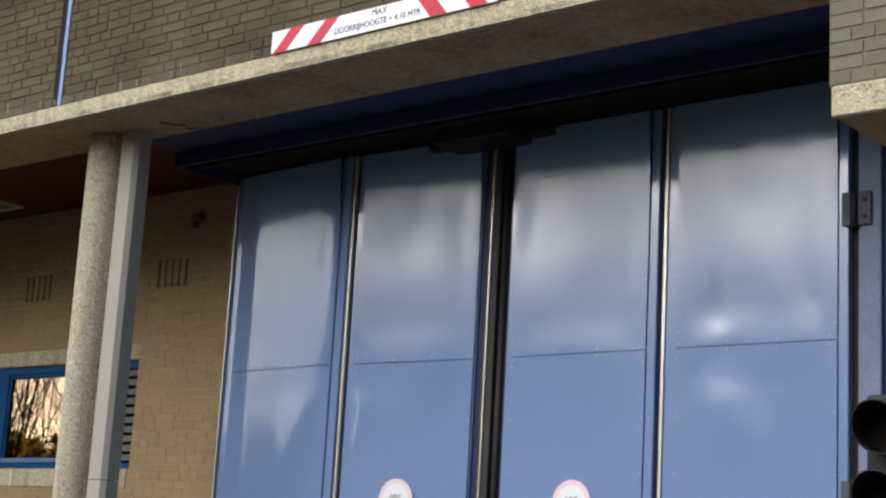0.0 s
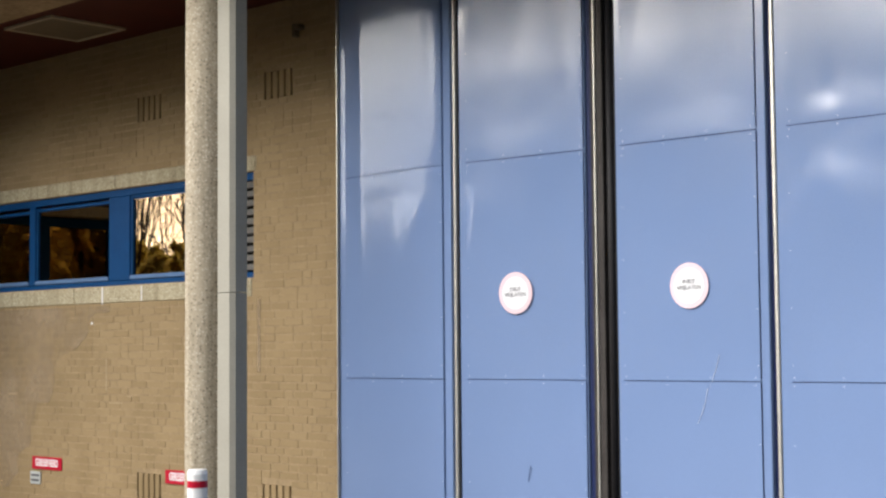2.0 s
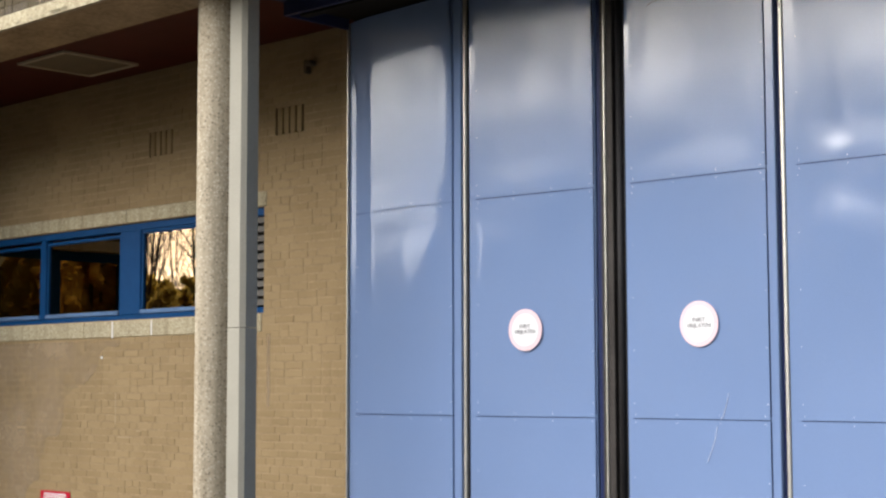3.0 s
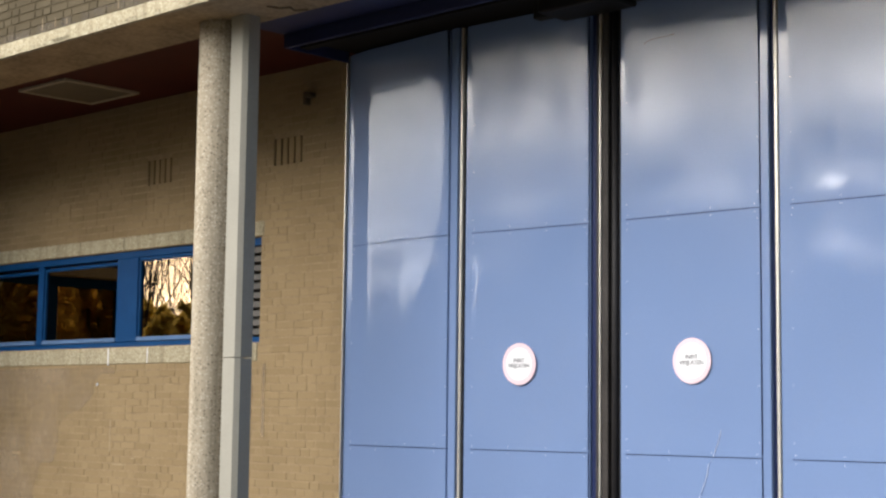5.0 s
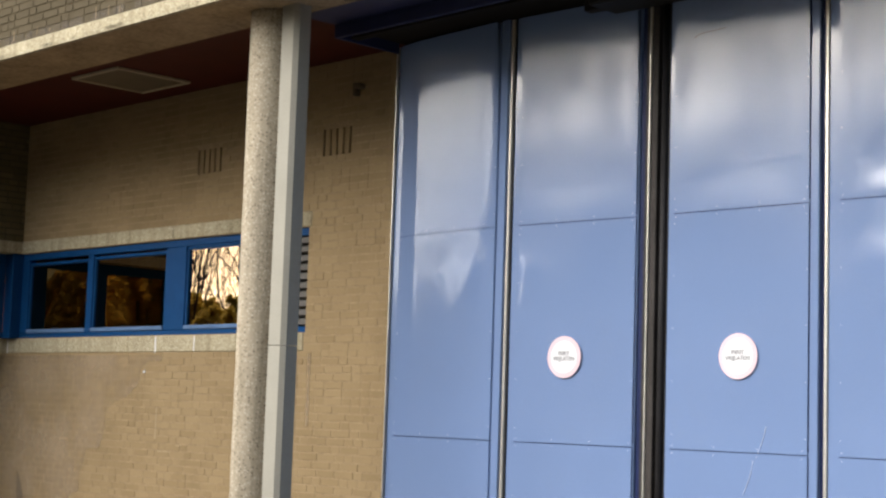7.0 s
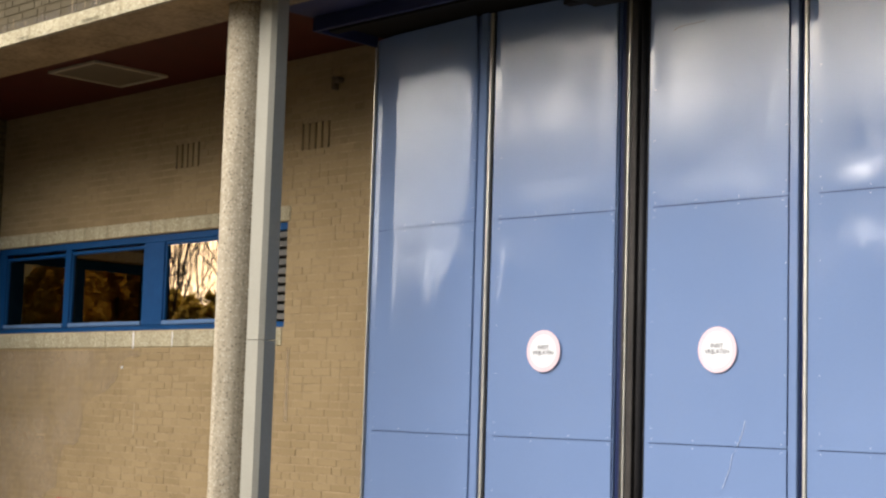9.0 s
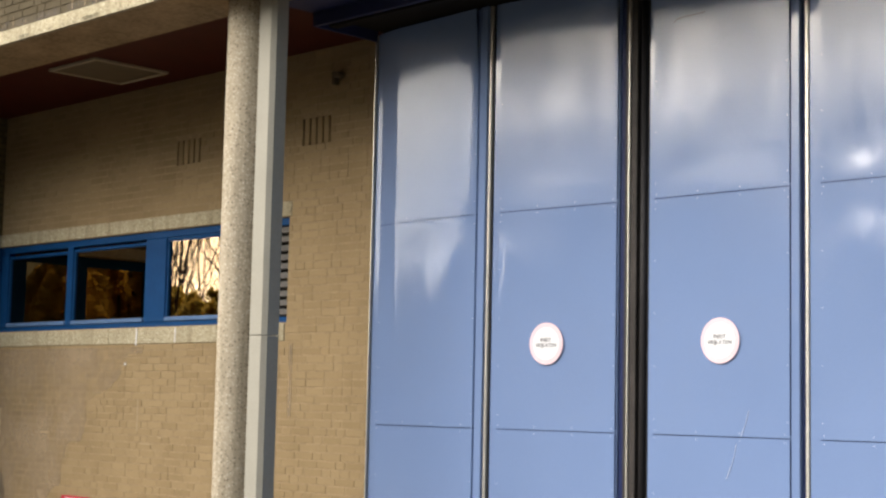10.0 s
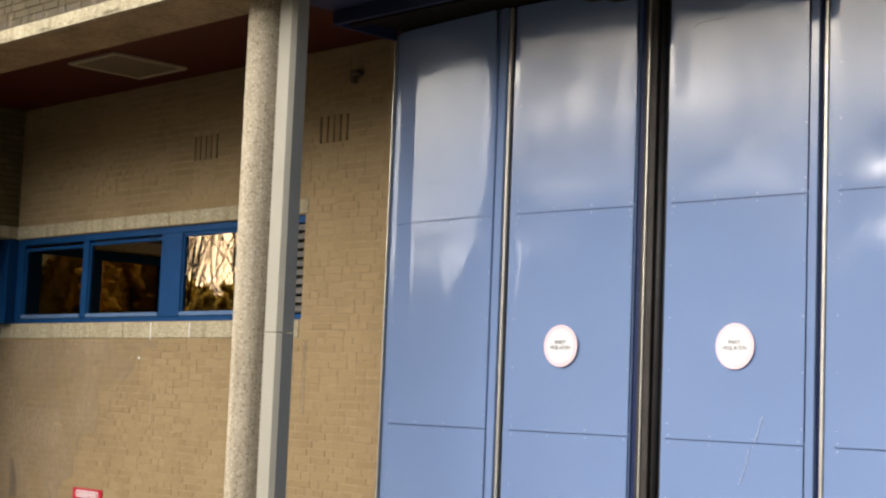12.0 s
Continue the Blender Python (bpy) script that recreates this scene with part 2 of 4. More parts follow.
CEILING_RED = mat("red_brown_boards", (0.065, 0.010, 0.005), 0.6, var=0.2, scale=3, bump=0.1)
LAMP_PANEL = mat("yellowed_plastic", (0.14, 0.11, 0.07), 0.5, var=0.1, bump=0.1)
LAMP_FRAME = mat("cream_frame", (0.40, 0.34, 0.24), 0.5, var=0.05, bump=0.0)
WHITE = mat("white_enamel", (0.80, 0.80, 0.78), 0.35, var=0.04, bump=0.03)
SIGN_WHITE = mat("white_sign_film", (0.78, 0.78, 0.79), 0.4, var=0.02, bump=0.0)
SIGN_PINK = mat("faded_red_border", (0.80, 0.60, 0.64), 0.4, var=0.05, bump=0.0)
RED = mat("red_enamel", (0.42, 0.010, 0.030), 0.4, var=0.08, bump=0.03)
BLACK = mat("black_print", (0.10, 0.10, 0.105), 0.5, var=0.05, bump=0.0)
GREY_PRINT = mat("faded_print", (0.12, 0.12, 0.13), 0.6, var=0.05, bump=0.0)
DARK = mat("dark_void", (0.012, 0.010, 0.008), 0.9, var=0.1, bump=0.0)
ROOM = mat("brown_room", (0.22, 0.080, 0.026), 0.9, var=0.2, scale=1.0, bump=0.0)
LOUVRE = mat("grey_louvre", (0.115, 0.108, 0.098), 0.6, spec=0.07, var=0.08, bump=0.0)
GREY_BOX = mat("grey_plastic", (0.40, 0.42, 0.40), 0.5, var=0.1, bump=0.05)
GREEN = mat("dark_green_plastic", (0.02, 0.07, 0.05), 0.5, var=0.1, bump=0.0)
SCRATCH = mat("scratch", (0.66, 0.70, 0.80), 0.6, var=0.1, bump=0.0)
ASPHALT = mat("worn_paving", (0.078, 0.070, 0.060), 0.95, spec=0.07, var=0.3, scale=0.8, fine=60, bump=0.5)
SLAB = mat("dirty_slab", (0.150, 0.118, 0.080), 0.95, spec=0.07, var=0.3, scale=1.5, fine=40, bump=0.4)
LITTER = mat("yellow_leaf_litter", (0.34, 0.22, 0.07), 0.9, spec=0.07, var=0.35, scale=8, bump=0.3)
BARK = mat("bark", (0.07, 0.055, 0.04), 0.95, spec=0.07, var=0.3, bump=0.3)


def leaf_mat():
    m = mat("evergreen_leaf", (0.30, 0.26, 0.07), 0.7, spec=0.07, var=0.4, scale=2, bump=0.0)
    n, l = m.node_tree.nodes, m.node_tree.links
    tr, mx = n.new("ShaderNodeBsdfTranslucent"), n.new("ShaderNodeMixShader")
    tr.inputs["Color"].default_value = (0.75, 0.62, 0.18, 1)
    mx.inputs["Fac"].default_value = 0.75
    l.new(n["Principled BSDF"].outputs[0], mx.inputs[1])
    l.new(tr.outputs[0], mx.inputs[2])
    l.new(mx.outputs[0], n["Material Output"].inputs["Surface"])
    return m


LEAF = leaf_mat()
BLOCKER_RED = mat("dark_red_blocker", (0.12, 0.042, 0.016), 0.9, spec=0.07, var=0.25, scale=0.9, bump=0.2)
FAR_WALL = mat("far_brick", (0.20, 0.11, 0.055), 0.9, spec=0.07, var=0.15, bump=0.2)


def glass_mat():
    m = bpy.data.materials.new("bronze_glass")
    m.use_nodes = True
    n, l = m.node_tree.nodes, m.node_tree.links
    n.remove(n["Principled BSDF"])
    tr, gl, mx, fr = n.new("ShaderNodeBsdfTransparent"), n.new("ShaderNodeBsdfGlossy"), n.new("ShaderNodeMixShader"), n.new("ShaderNodeFresnel")
    tr.inputs["Color"].default_value = (0.17, 0.075, 0.022, 1)
    gl.inputs["Color"].default_value = (1.0, 0.74, 0.47, 1)
    gl.inputs["Roughness"].default_value = 0.01
    fr.inputs["IOR"].default_value = 3.4
    l.new(fr.outputs[0], mx.inputs["Fac"])
    l.new(tr.outputs[0], mx.inputs[1])
    l.new(gl.outputs[0], mx.inputs[2])
    l.new(mx.outputs[0], n["Material Output"].inputs["Surface"])
    return m


GLASS = glass_mat()


# ---- builders ----
def box_bm(x0, x1, y0, y1, z0, z1, bevel=0.0, seg=1, bm=None):
    own = bm is None
    bm = bm or bmesh.new()
    r = bmesh.ops.create_cube(bm, size=1.0, matrix=Matrix.Translation(((x0 + x1) / 2, (y0 + y1) / 2, (z0 + z1) / 2)) @ Matrix.Diagonal((abs(x1 - x0), abs(y1 - y0), abs(z1 - z0), 1)))
    if bevel:
        edges = list({e for v in r["verts"] for e in v.link_edges})
        bmesh.ops.bevel(bm, geom=edges, offset=bevel, segments=seg, affect="EDGES", profile=0.7)
    return bm


def cyl_bm(c, r, depth, axis="z", seg=24, r2=None, bm=None):
    bm = bm or bmesh.new()
    turn = {"z": Matrix(), "x": Matrix.Rotation(radians(90), 4, "Y"), "y": Matrix.Rotation(radians(90), 4, "X")}[axis]
    bmesh.ops.create_cone(bm, cap_ends=True, segments=seg, radius1=r, radius2=r if r2 is None else r2, depth=depth, matrix=Matrix.Translation(c) @ turn)
    return bm


def part(name, bm, material, parent=None, label="", smooth=False):
    me = bpy.data.meshes.new(name)
    bm.to_mesh(me)
    bm.free()
    me.materials.append(material)
    if smooth:
        for f in me.polygons:
            f.use_smooth = True
    ob = new(name, me)
    if parent is not None:
        ob.parent = parent
    if label:
        tagged(ob, label)
    return ob


def thing(name, label, category, kind="", group="", at=(0, 0, 0)):
    ob = new(name)
    ob.empty_display_size = 0.1
    ob.location = at
    return tagged(ob, label, category, group, kind)


def words(text, size, m, parent, name="lettering", squeeze=1.0, bold=0.0):
    """Raised print from the built-in font, turned into a mesh; m places its left baseline, the text reads along +x and up along +z."""
    cu = bpy.data.curves.new(name, "FONT")
    cu.body, cu.size, cu.align_x, cu.align_y = text, size, "CENTER", "CENTER"
    cu.offset = bold
    cu.extrude = 0.0008
    tmp = new("tmp_text", cu)
    me = bpy.data.meshes.new_from_object(tmp.evaluated_get(bpy.context.evaluated_depsgraph_get()))
    bpy.data.objects.remove(tmp)
    me.transform(m @ Matrix.Rotation(radians(90), 4, "X") @ Matrix.Diagonal((squeeze, 1, 1, 1)))
    me.materials.clear()
    ob = new(name, me)
    ob.parent = parent
    return ob


BRICK_MESHES = {}
COURSE, JOINT = 0.0625, 0.010


def brick_verts(w, h, d=0.012, c=0.0035):
    back = [(0, 0, 0), (w, 0, 0), (w, 0, h), (0, 0, h)]
    front = [(c, -d, c), (w - c, -d, c), (w - c, -d, h - c), (c, -d, h - c)]
    return back + front


BRICK_FACES = [(4, 5, 6, 7), (0, 1, 5, 4), (1, 2, 6, 5), (2, 3, 7, 6), (3, 0, 4, 7)]


def brick_wall(wall, width, z0, z1, holes=(), near=None, material=None, seed=1, ragged=0.0):
    """Bricks in a free bond on the face y = 0 of wall's own space, joints recessed. near: (u0, u1, z0, z1), where bricks are single parts."""
    rnd = random.Random(seed)
    verts, faces, made = [], [], 0
    row, z = 0, z0
    while z + 0.03 < z1:
        h = min(COURSE - JOINT, z1 - z)
        u, run = -rnd.choice((0.0, 0.055, 0.11)), 0
        while u < width - 0.02:
            w = 0.10 if (run > 2 or rnd.random() < 0.28) else 0.21
            run = 0 if w == 0.10 else run + 1
            a, b = max(u, 0.0), min(u + w, width)
            spans = [(a, b)]
            for hu0, hu1, hz0, hz1 in holes:
                if hz0 < z + h - 0.01 and hz1 > z + 0.01:
                    nxt = []
                    for s, t in spans:
                        if t <= hu0 or s >= hu1:
                            nxt.append((s, t))
                        else:
                            nxt += [q for q in ((s, hu0), (hu1, t)) if q[1] - q[0] > 0.015]
                    spans = nxt
            for s, t in spans:
                if t - s < 0.02:
                    continue
                wob = rnd.uniform(-0.0015, 0.0015)
                if near and made < 290 and near[0] < s and t < near[1] and near[2] < z < near[3] and h > 0.05:
                    key = (round(t - s, 2), material.name)
                    if key not in BRICK_MESHES:
                        me = bpy.data.meshes.new("brick")
                        me.from_pydata(brick_verts(key[0], COURSE - JOINT), [], BRICK_FACES)
                        me.materials.append(material)
                        BRICK_MESHES[key] = me
                    ob = new("brick", BRICK_MESHES[key])
                    ob.parent = wall
                    ob.location = (s, wob, z)
                    made += 1
                else:
                    k = len(verts)
                    verts += [(x + s, y + wob, zz + z) for x, y, zz in brick_verts(t - s, h)]
                    faces += [tuple(i + k for i in f) for f in BRICK_FACES]
            u += w + 0.008
        z += COURSE
        row += 1
    me = bpy.data.meshes.new("brickwork")
    me.from_pydata(verts, [], faces)
    me.materials.append(material)
    ob = new("brickwork", me)
    ob.parent = wall
    tagged(ob, kind="stuff")


# ---- plan ----
YB = 0.40            # face of the recess wall
YF = -1.55           # face of the upper facade
XS_UP, XS_LOW = -9.45, -9.85   # side wall above and below the window band
SOFFIT_Z, CEIL_Z = 4.285, 4.37
DOOR_TOP = 4.25

# ground: one sheet to the horizon
g = bmesh.new()
bmesh.ops.create_grid(g, x_segments=8, y_segments=8, size=600)
ground = tagged(part("ground", g, ASPHALT), "worn grey-brown paving in front of the building", "ground", kind="structure")
slab = tagged(part("pavement", box_bm(-9.85, -3.5, -0.55, YB - 0.04, -0.05, 0.03, 0.01), SLAB), "dirty concrete strip along the brick wall", "pavement", kind="structure")


# ---- recess wall with its window band ----
def wall_piece(ob_parent, boxes, material):
    bm = bmesh.new()
    for b in boxes:
        box_bm(*b, bm=bm)
    return part("mortar_bed", bm, material, ob_parent)


W_Z0, W_Z1 = 2.20, 3.05
W_X1 = -4.90
recess = thing("wall_recess", "buff brick wall of the covered recess, partly smeared with pale scrubbed patches", "wall", "structure", at=(XS_LOW, YB, 0))
L = -3.30 - XS_LOW
T = 0.30
MB = -0.0062
VENTS = [(-4.765, 3.61), (-6.475, 3.61), (-4.79, 0.36), (-6.46, 0.37)]
vent_holes = [(x - XS_LOW, x + 0.34 - XS_LOW, z, z + 0.215) for x, z in VENTS]


def bed_with_holes(width, z0, z1, holes):
    """Boxes of the mortar bed that leave the holes (u0, u1, z0, z1) open."""
    cuts = sorted({z0, z1, *[z for h in holes for z in h[2:] if z0 < z < z1]})
    out = []
    for lo, hi in zip(cuts, cuts[1:]):
        u = 0.0
        for h in sorted(h for h in holes if h[2] <= lo + 1e-6 and h[3] >= hi - 1e-6):
            if h[0] > u:
                out.append((u, h[0], MB - 0.003, T, lo, hi))
            u = h[1]
        out.append((u, width, MB - 0.003, T, lo, hi))
    return out


wall_piece(recess, bed_with_holes(L, 0, 4.6, vent_holes + [(-0.01, W_X1 - XS_LOW, W_Z0, W_Z1)]), MORTAR)

# ---- concrete bands round the recess ----
def band(name, label, pieces, parent=None):
    o = thing(name, label, "trim", "structure")
    for b in pieces:
        part("band_stone", box_bm(*b, bevel=0.006), CONCRETE, o)
    return o


band("trim_sill", "pale washed-concrete sill band under the window strip", [
    (-9.85, -7.435, YB - 0.018, YB + 0.20, 2.05, 2.195), (-7.43, -4.92, YB - 0.018, YB + 0.20, 2.05, 2.195),
    (-10.0, -9.835, YF, YB - 0.02, 2.05, 2.195)])
band("trim_lintel", "pale washed-concrete lintel band over the window strip", [
    (-9.45, -6.805, YB - 0.018, YB + 0.20, 3.055, 3.175), (-6.80, -4.87, YB - 0.018, YB + 0.20, 3.055, 3.175),
    (-9.70, -9.435, YF, YB - 0.02, 3.055, 3.175)])
for dx in (-6.40, -9.62):
    tagged(part("drip_mark", box_bm(dx, dx + 0.01, YB - 0.021, YB - 0.0185, 2.055, 2.185), SIGN_WHITE), "white lime streak on the concrete sill", "stain")
tagged(part("drip_mark", box_bm(-6.99, -6.975, YB - 0.021, YB - 0.0185, 2.04, 2.19), SIGN_WHITE), "white lime streak on the concrete sill", "stain")

# ---- window strips ----
win = thing("window_1", "strip window with blue frames and bronze glass in the brick wall", "window", "structure")
FY = YB + 0.012
for b in ((-9.45, W_X1, FY, FY + 0.07, 2.985, 3.05), (-9.45, W_X1, FY, FY + 0.07, 2.197, 2.245)):
    part("rail", box_bm(*b, bevel=0.004), WINDOW_BLUE, win)
for x0, x1 in ((-9.45, -9.315), (-8.225, -8.125), (-6.925, -6.61), (-5.45, -5.36)):
    part("post", box_bm(x0, x1, FY - 0.004, FY + 0.07, 2.245, 2.985, 0.004), WINDOW_BLUE, win)
for x0, x1, top in ((-9.31, -8.23, 2.935), (-8.12, -6.93, 2.945), (-6.605, -5.455, 2.965)):
    # ledge in a lighter blue than the other casement parts
    part("casement_ledge", box_bm(x0, x1, FY - 0.012, FY + 0.03, 2.247, 2.285, 0.006), LEDGE_BLUE, win)
    part("casement_head", box_bm(x0, x1, FY + 0.006, FY + 0.05, top - 0.012, top + 0.018, 0.004), WINDOW_BLUE, win)
    part("casement_stile", box_bm(x0, x0 + 0.025, FY + 0.006, FY + 0.05, 2.287, top - 0.014, 0.004), WINDOW_BLUE, win)
    p = part("pane", box_bm(x0 + 0.027, x1, FY + 0.026, FY + 0.032, 2.287, top - 0.014), GLASS, win)
    p.visible_shadow = False
louvre = thing("louvre_grille", "grey slatted ventilation louvre at the end of the window strip", "grille")
part("backing", box_bm(-5.355, W_X1, FY + 0.062, FY + 0.07, 2.25, 2.955), DARK, louvre)
for i in range(10):
    z = 2.262 + i * 0.0735
    bm = box_bm(-5.35, W_X1 - 0.005, FY, FY + 0.045, z, z + 0.050, 0.003)
    bmesh.ops.rotate(bm, verts=bm.verts, cent=(0, FY, z + 0.04), matrix=Matrix.Rotation(radians(-12), 3, "X"))
    part("slat", bm, LOUVRE, louvre)

win2 = thing("window_2", "blue-framed bronze window in the side wall of the recess", "window", "structure")
WX = -9.60
for b in ((WX - 0.07, WX, YF + 0.1, YB + 0.01, 2.95, 3.05), (WX - 0.07, WX, YF + 0.1, YB + 0.01, 2.197, 2.26)):
    part("rail", box_bm(*b, bevel=0.004), WINDOW_BLUE, win2)
for y0, y1 in ((0.10, 0.30), (-0.62, -0.52), (-1.45, -1.35)):
    part("post", box_bm(WX - 0.07, WX + 0.004, y0, y1, 2.26, 2.95, 0.004), WINDOW_BLUE, win2)
part("corner_post", box_bm(WX, -9.452, 0.30, YB + 0.08, 2.197, 3.05, 0.004), WINDOW_BLUE, win2)
for y0, y1 in ((-0.515, 0.095), (-1.345, -0.625)):
    p = part("pane", box_bm(WX - 0.03, WX - 0.024, y0, y1, 2.26, 2.95), GLASS, win2)
    p.visible_shadow = False

# rooms behind the glass
room = thing("wall_rooms", "dim brown rooms behind the bronze windows", "wall", "structure")
for b in ((-14, -4.2, 3.6, 3.8, 0, 4.6), (-4.4, -4.2, 0.7, 3.6, 0, 4.6), (-14, -4.4, 0.7, 3.6, 1.2, 1.3), (-14, -4.4, 0.7, 3.6, 3.6, 3.7),
          (-7.55, -7.4, 1.4, 3.6, 1.3, 3.6), (-14, -13.8, -1.4, 2.64, 0, 2.2), (-14, -13.8, -1.4, 3.6, 3.3, 4.6), (-14, -13.8, 2.64, 3.6, 0, 3.3),
          (-13.8, -9.72, -1.24, 0.69, 3.6, 3.7), (-13.8, -9.88, -1.24, 0.69, 1.2, 1.3)):
    part("room_wall", box_bm(*b), ROOM, room)

# ---- ceiling, beam and upper facade ----
ceiling = tagged(part("ceiling", box_bm(XS_LOW, -3.5, -0.95, YB + 0.1, CEIL_Z, CEIL_Z + 0.12), CEILING_RED), "dark red-brown boarded ceiling of the recess", "ceiling", kind="structure")
lamp = thing("ceiling_light", "unlit square ceiling light with yellowed diffuser", "ceiling light")
part("diffuser", box_bm(-6.92, -6.27, -0.60, 0.06, CEIL_Z - 0.018, CEIL_Z - 0.001, 0.004), LAMP_PANEL, lamp)
for b in ((-6.955, -6.235, -0.64, -0.605), (-6.955, -6.235, 0.065, 0.10), (-6.955, -6.925, -0.604, 0.064), (-6.265, -6.235, -0.604, 0.064)):
    part("frame", box_bm(*b, CEIL_Z - 0.024, CEIL_Z - 0.001, 0.003), LAMP_FRAME, lamp)

beam = thing("wall_beam", "weathered concrete beam carrying the upper facade", "beam", "structure")
part("beam_core", box_bm(-14, 1.85, YF + 0.02, -0.95, SOFFIT_Z, 4.7, 0.004), SOFFIT, beam)
for i in range(6):
    x0 = -14 + i * 2.65
    bm = box_bm(x0, min(x0 + 2.646, 1.85), YF - 0.018, YF + 0.018, SOFFIT_Z - 0.004, 4.385)
    bmesh.ops.subdivide_edges(bm, edges=[e for e in bm.edges if abs(e.verts[0].co.x - e.verts[1].co.x) > 1], cuts=60)
    for v in bm.verts:
        if v.co.y < YF:
            q = noise.noise(v.co * 9) * 0.004
            v.co += Vector((0, q, q * 0.8))
    part("band_stone", bm, CONCRETE, beam)

facade = thing("wall_facade", "grey-brown weathered brick facade above the concrete beam", "wall", "structure", at=(-12.0, YF, 0))
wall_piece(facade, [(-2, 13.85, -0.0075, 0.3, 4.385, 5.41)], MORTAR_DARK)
eave = thing("wall_eave", "overhanging concrete slab above the brick facade", "slab", "structure")
# underside in a darker brown than the slab's face
part("slab_soffit", box_bm(-14, 1.85, YF - 0.17, YF + 0.3, 5.414, 5.45), EAVE_BROWN, eave)
part("slab_face", box_bm(-14, 1.85, YF - 0.20, YF + 0.3, 5.452, 6.2, 0.006), CONCRETE, eave)
part("joint_line", box_bm(-14, 1.85, YF - 0.016, YF - 0.002, 5.40, 5.412), CONCRETE, eave)

pier = thing("wall_pier", "brick wall beside the door hanging lower than the beam", "wall", "structure", at=(1.855, YF, 0))
wall_piece(pier, [(0, 6.0, -0.0075, 0.62, 3.655, 7.0)], MORTAR_PIER)
part("pier_soffit", box_bm(0.02, 6.0, 0.02, 0.60, 3.52, 3.652), SOFFIT, pier)
part("band_stone", box_bm(0.012, 6.0, -0.018, 0.018, 3.517, 3.652, 0.006), CONCRETE, pier)
tagged(part("wall_back", box_bm(1.60, 9.0, 0.15, 0.4, 0, 4.6), FAR_WALL), "plain brick wall beside the folding door", "wall", kind="structure")
tagged(part("wall_left", box_bm(-16, -9.86, YF, YF + 0.3, 0, 4.28), FAR_WALL), "brick facade beyond the recess", "wall", kind="structure")

# movement joint: near-black strip, and an edge coloured pale blue for sky light
joint_edge = thing("wall_conduit", "facade edge coloured pale blue as if lit by the sky, along a dark vertical joint", "joint strip")
part("joint_strip", box_bm(-3.640, -3.578, YF - 0.0145, YF - 0.002, 4.387, 5.41), DARK, joint_edge)
bm = box_bm(-3.575, -3.542, YF - 0.020, YF - 0.002, 4.387, 5.41)
bmesh.ops.subdivide_edges(bm, edges=[e for e in bm.edges if abs(e.verts[0].co.z - e.verts[1].co.z) > 0.5], cuts=70)
for v in bm.verts:
    v.co.x += 0.005 * noise.noise(Vector((v.co.x * 3, 0.3, v.co.z * 24)))
part("edge_strip", bm, SKYLIT_EDGE_BLUE, joint_edge)

# side wall of the recess
side_low = thing("wall_side_lower", "brick side wall of the recess below the window", "wall", "structure", at=(XS_LOW, YF, 0))
side_low.rotation_euler = (0, 0, radians(90))
wall_piece(side_low, [(0, YB - YF, -0.0075, 0.3, 0, 2.05)], MORTAR)
# upper side wall in a darker, more olive brick than the lower one
side_up = thing("wall_side_upper", "dark brick side wall of the recess above the window", "wall", "structure", at=(XS_UP, YF, 0))
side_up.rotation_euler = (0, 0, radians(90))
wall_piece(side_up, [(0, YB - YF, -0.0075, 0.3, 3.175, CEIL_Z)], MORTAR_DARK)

# ---- column and steel post ----
column = thing("column", "round washed-concrete column carrying the beam", "column", at=(-3.568, -1.10, 0))
bm = bmesh.new()
bmesh.ops.create_cone(bm, cap_ends=True, segments=64, radius1=0.151, radius2=0.151, depth=SOFFIT_Z, matrix=Matrix.Translation((0, 0, SOFFIT_Z / 2)))
bmesh.ops.subdivide_edges(bm, edges=[e for e in bm.edges if abs(e.verts[0].co.z - e.verts[1].co.z) > 1], cuts=140)
for v in bm.verts:
    k = noise.noise(Vector((v.co.x * 22, v.co.y * 22, v.co.z * 22))) * 0.0022
    v.co.x *= 1 + k / 0.151
    v.co.y *= 1 + k / 0.151
part("shaft", bm, COLUMN_CONCRETE, column, smooth=True)
post = thing("steel_post", "grey painted steel cover post beside the concrete column", "post")
bm = bmesh.new()
prof = [(-3.358, -1.185), (-3.236, -1.185), (-3.209, -1.155), (-3.209, -1.060), (-3.358, -1.060)]
for z0, z1 in ((0.0, 1.995), (2.0, SOFFIT_Z)):
    lo = [bm.verts.new((x, y, z0)) for x, y in prof]
    hi = [bm.verts.new((x, y, z1)) for x, y in prof]
    for i in range(5):
        bm.faces.new((lo[i], lo[(i + 1) % 5], hi[(i + 1) % 5], hi[i]))
    bm.faces.new(hi)
    bm.faces.new(lo[::-1])
part("cover", bm, STEEL_GREY, post)

# ---- folding door ----
SEAMS = (1.42, 2.84)


# shallow dents of single sheets, pushed out or (negative size) in: leaf, course of sheets, along, height, size
DENTS = [(3, 1, 0.50, 2.48, 0.13), (3, 2, 0.455, 3.00, -0.048), (0, 1, 0.825, 2.51, 0.09), (1, 1, -0.90, 2.53, 0.08)]


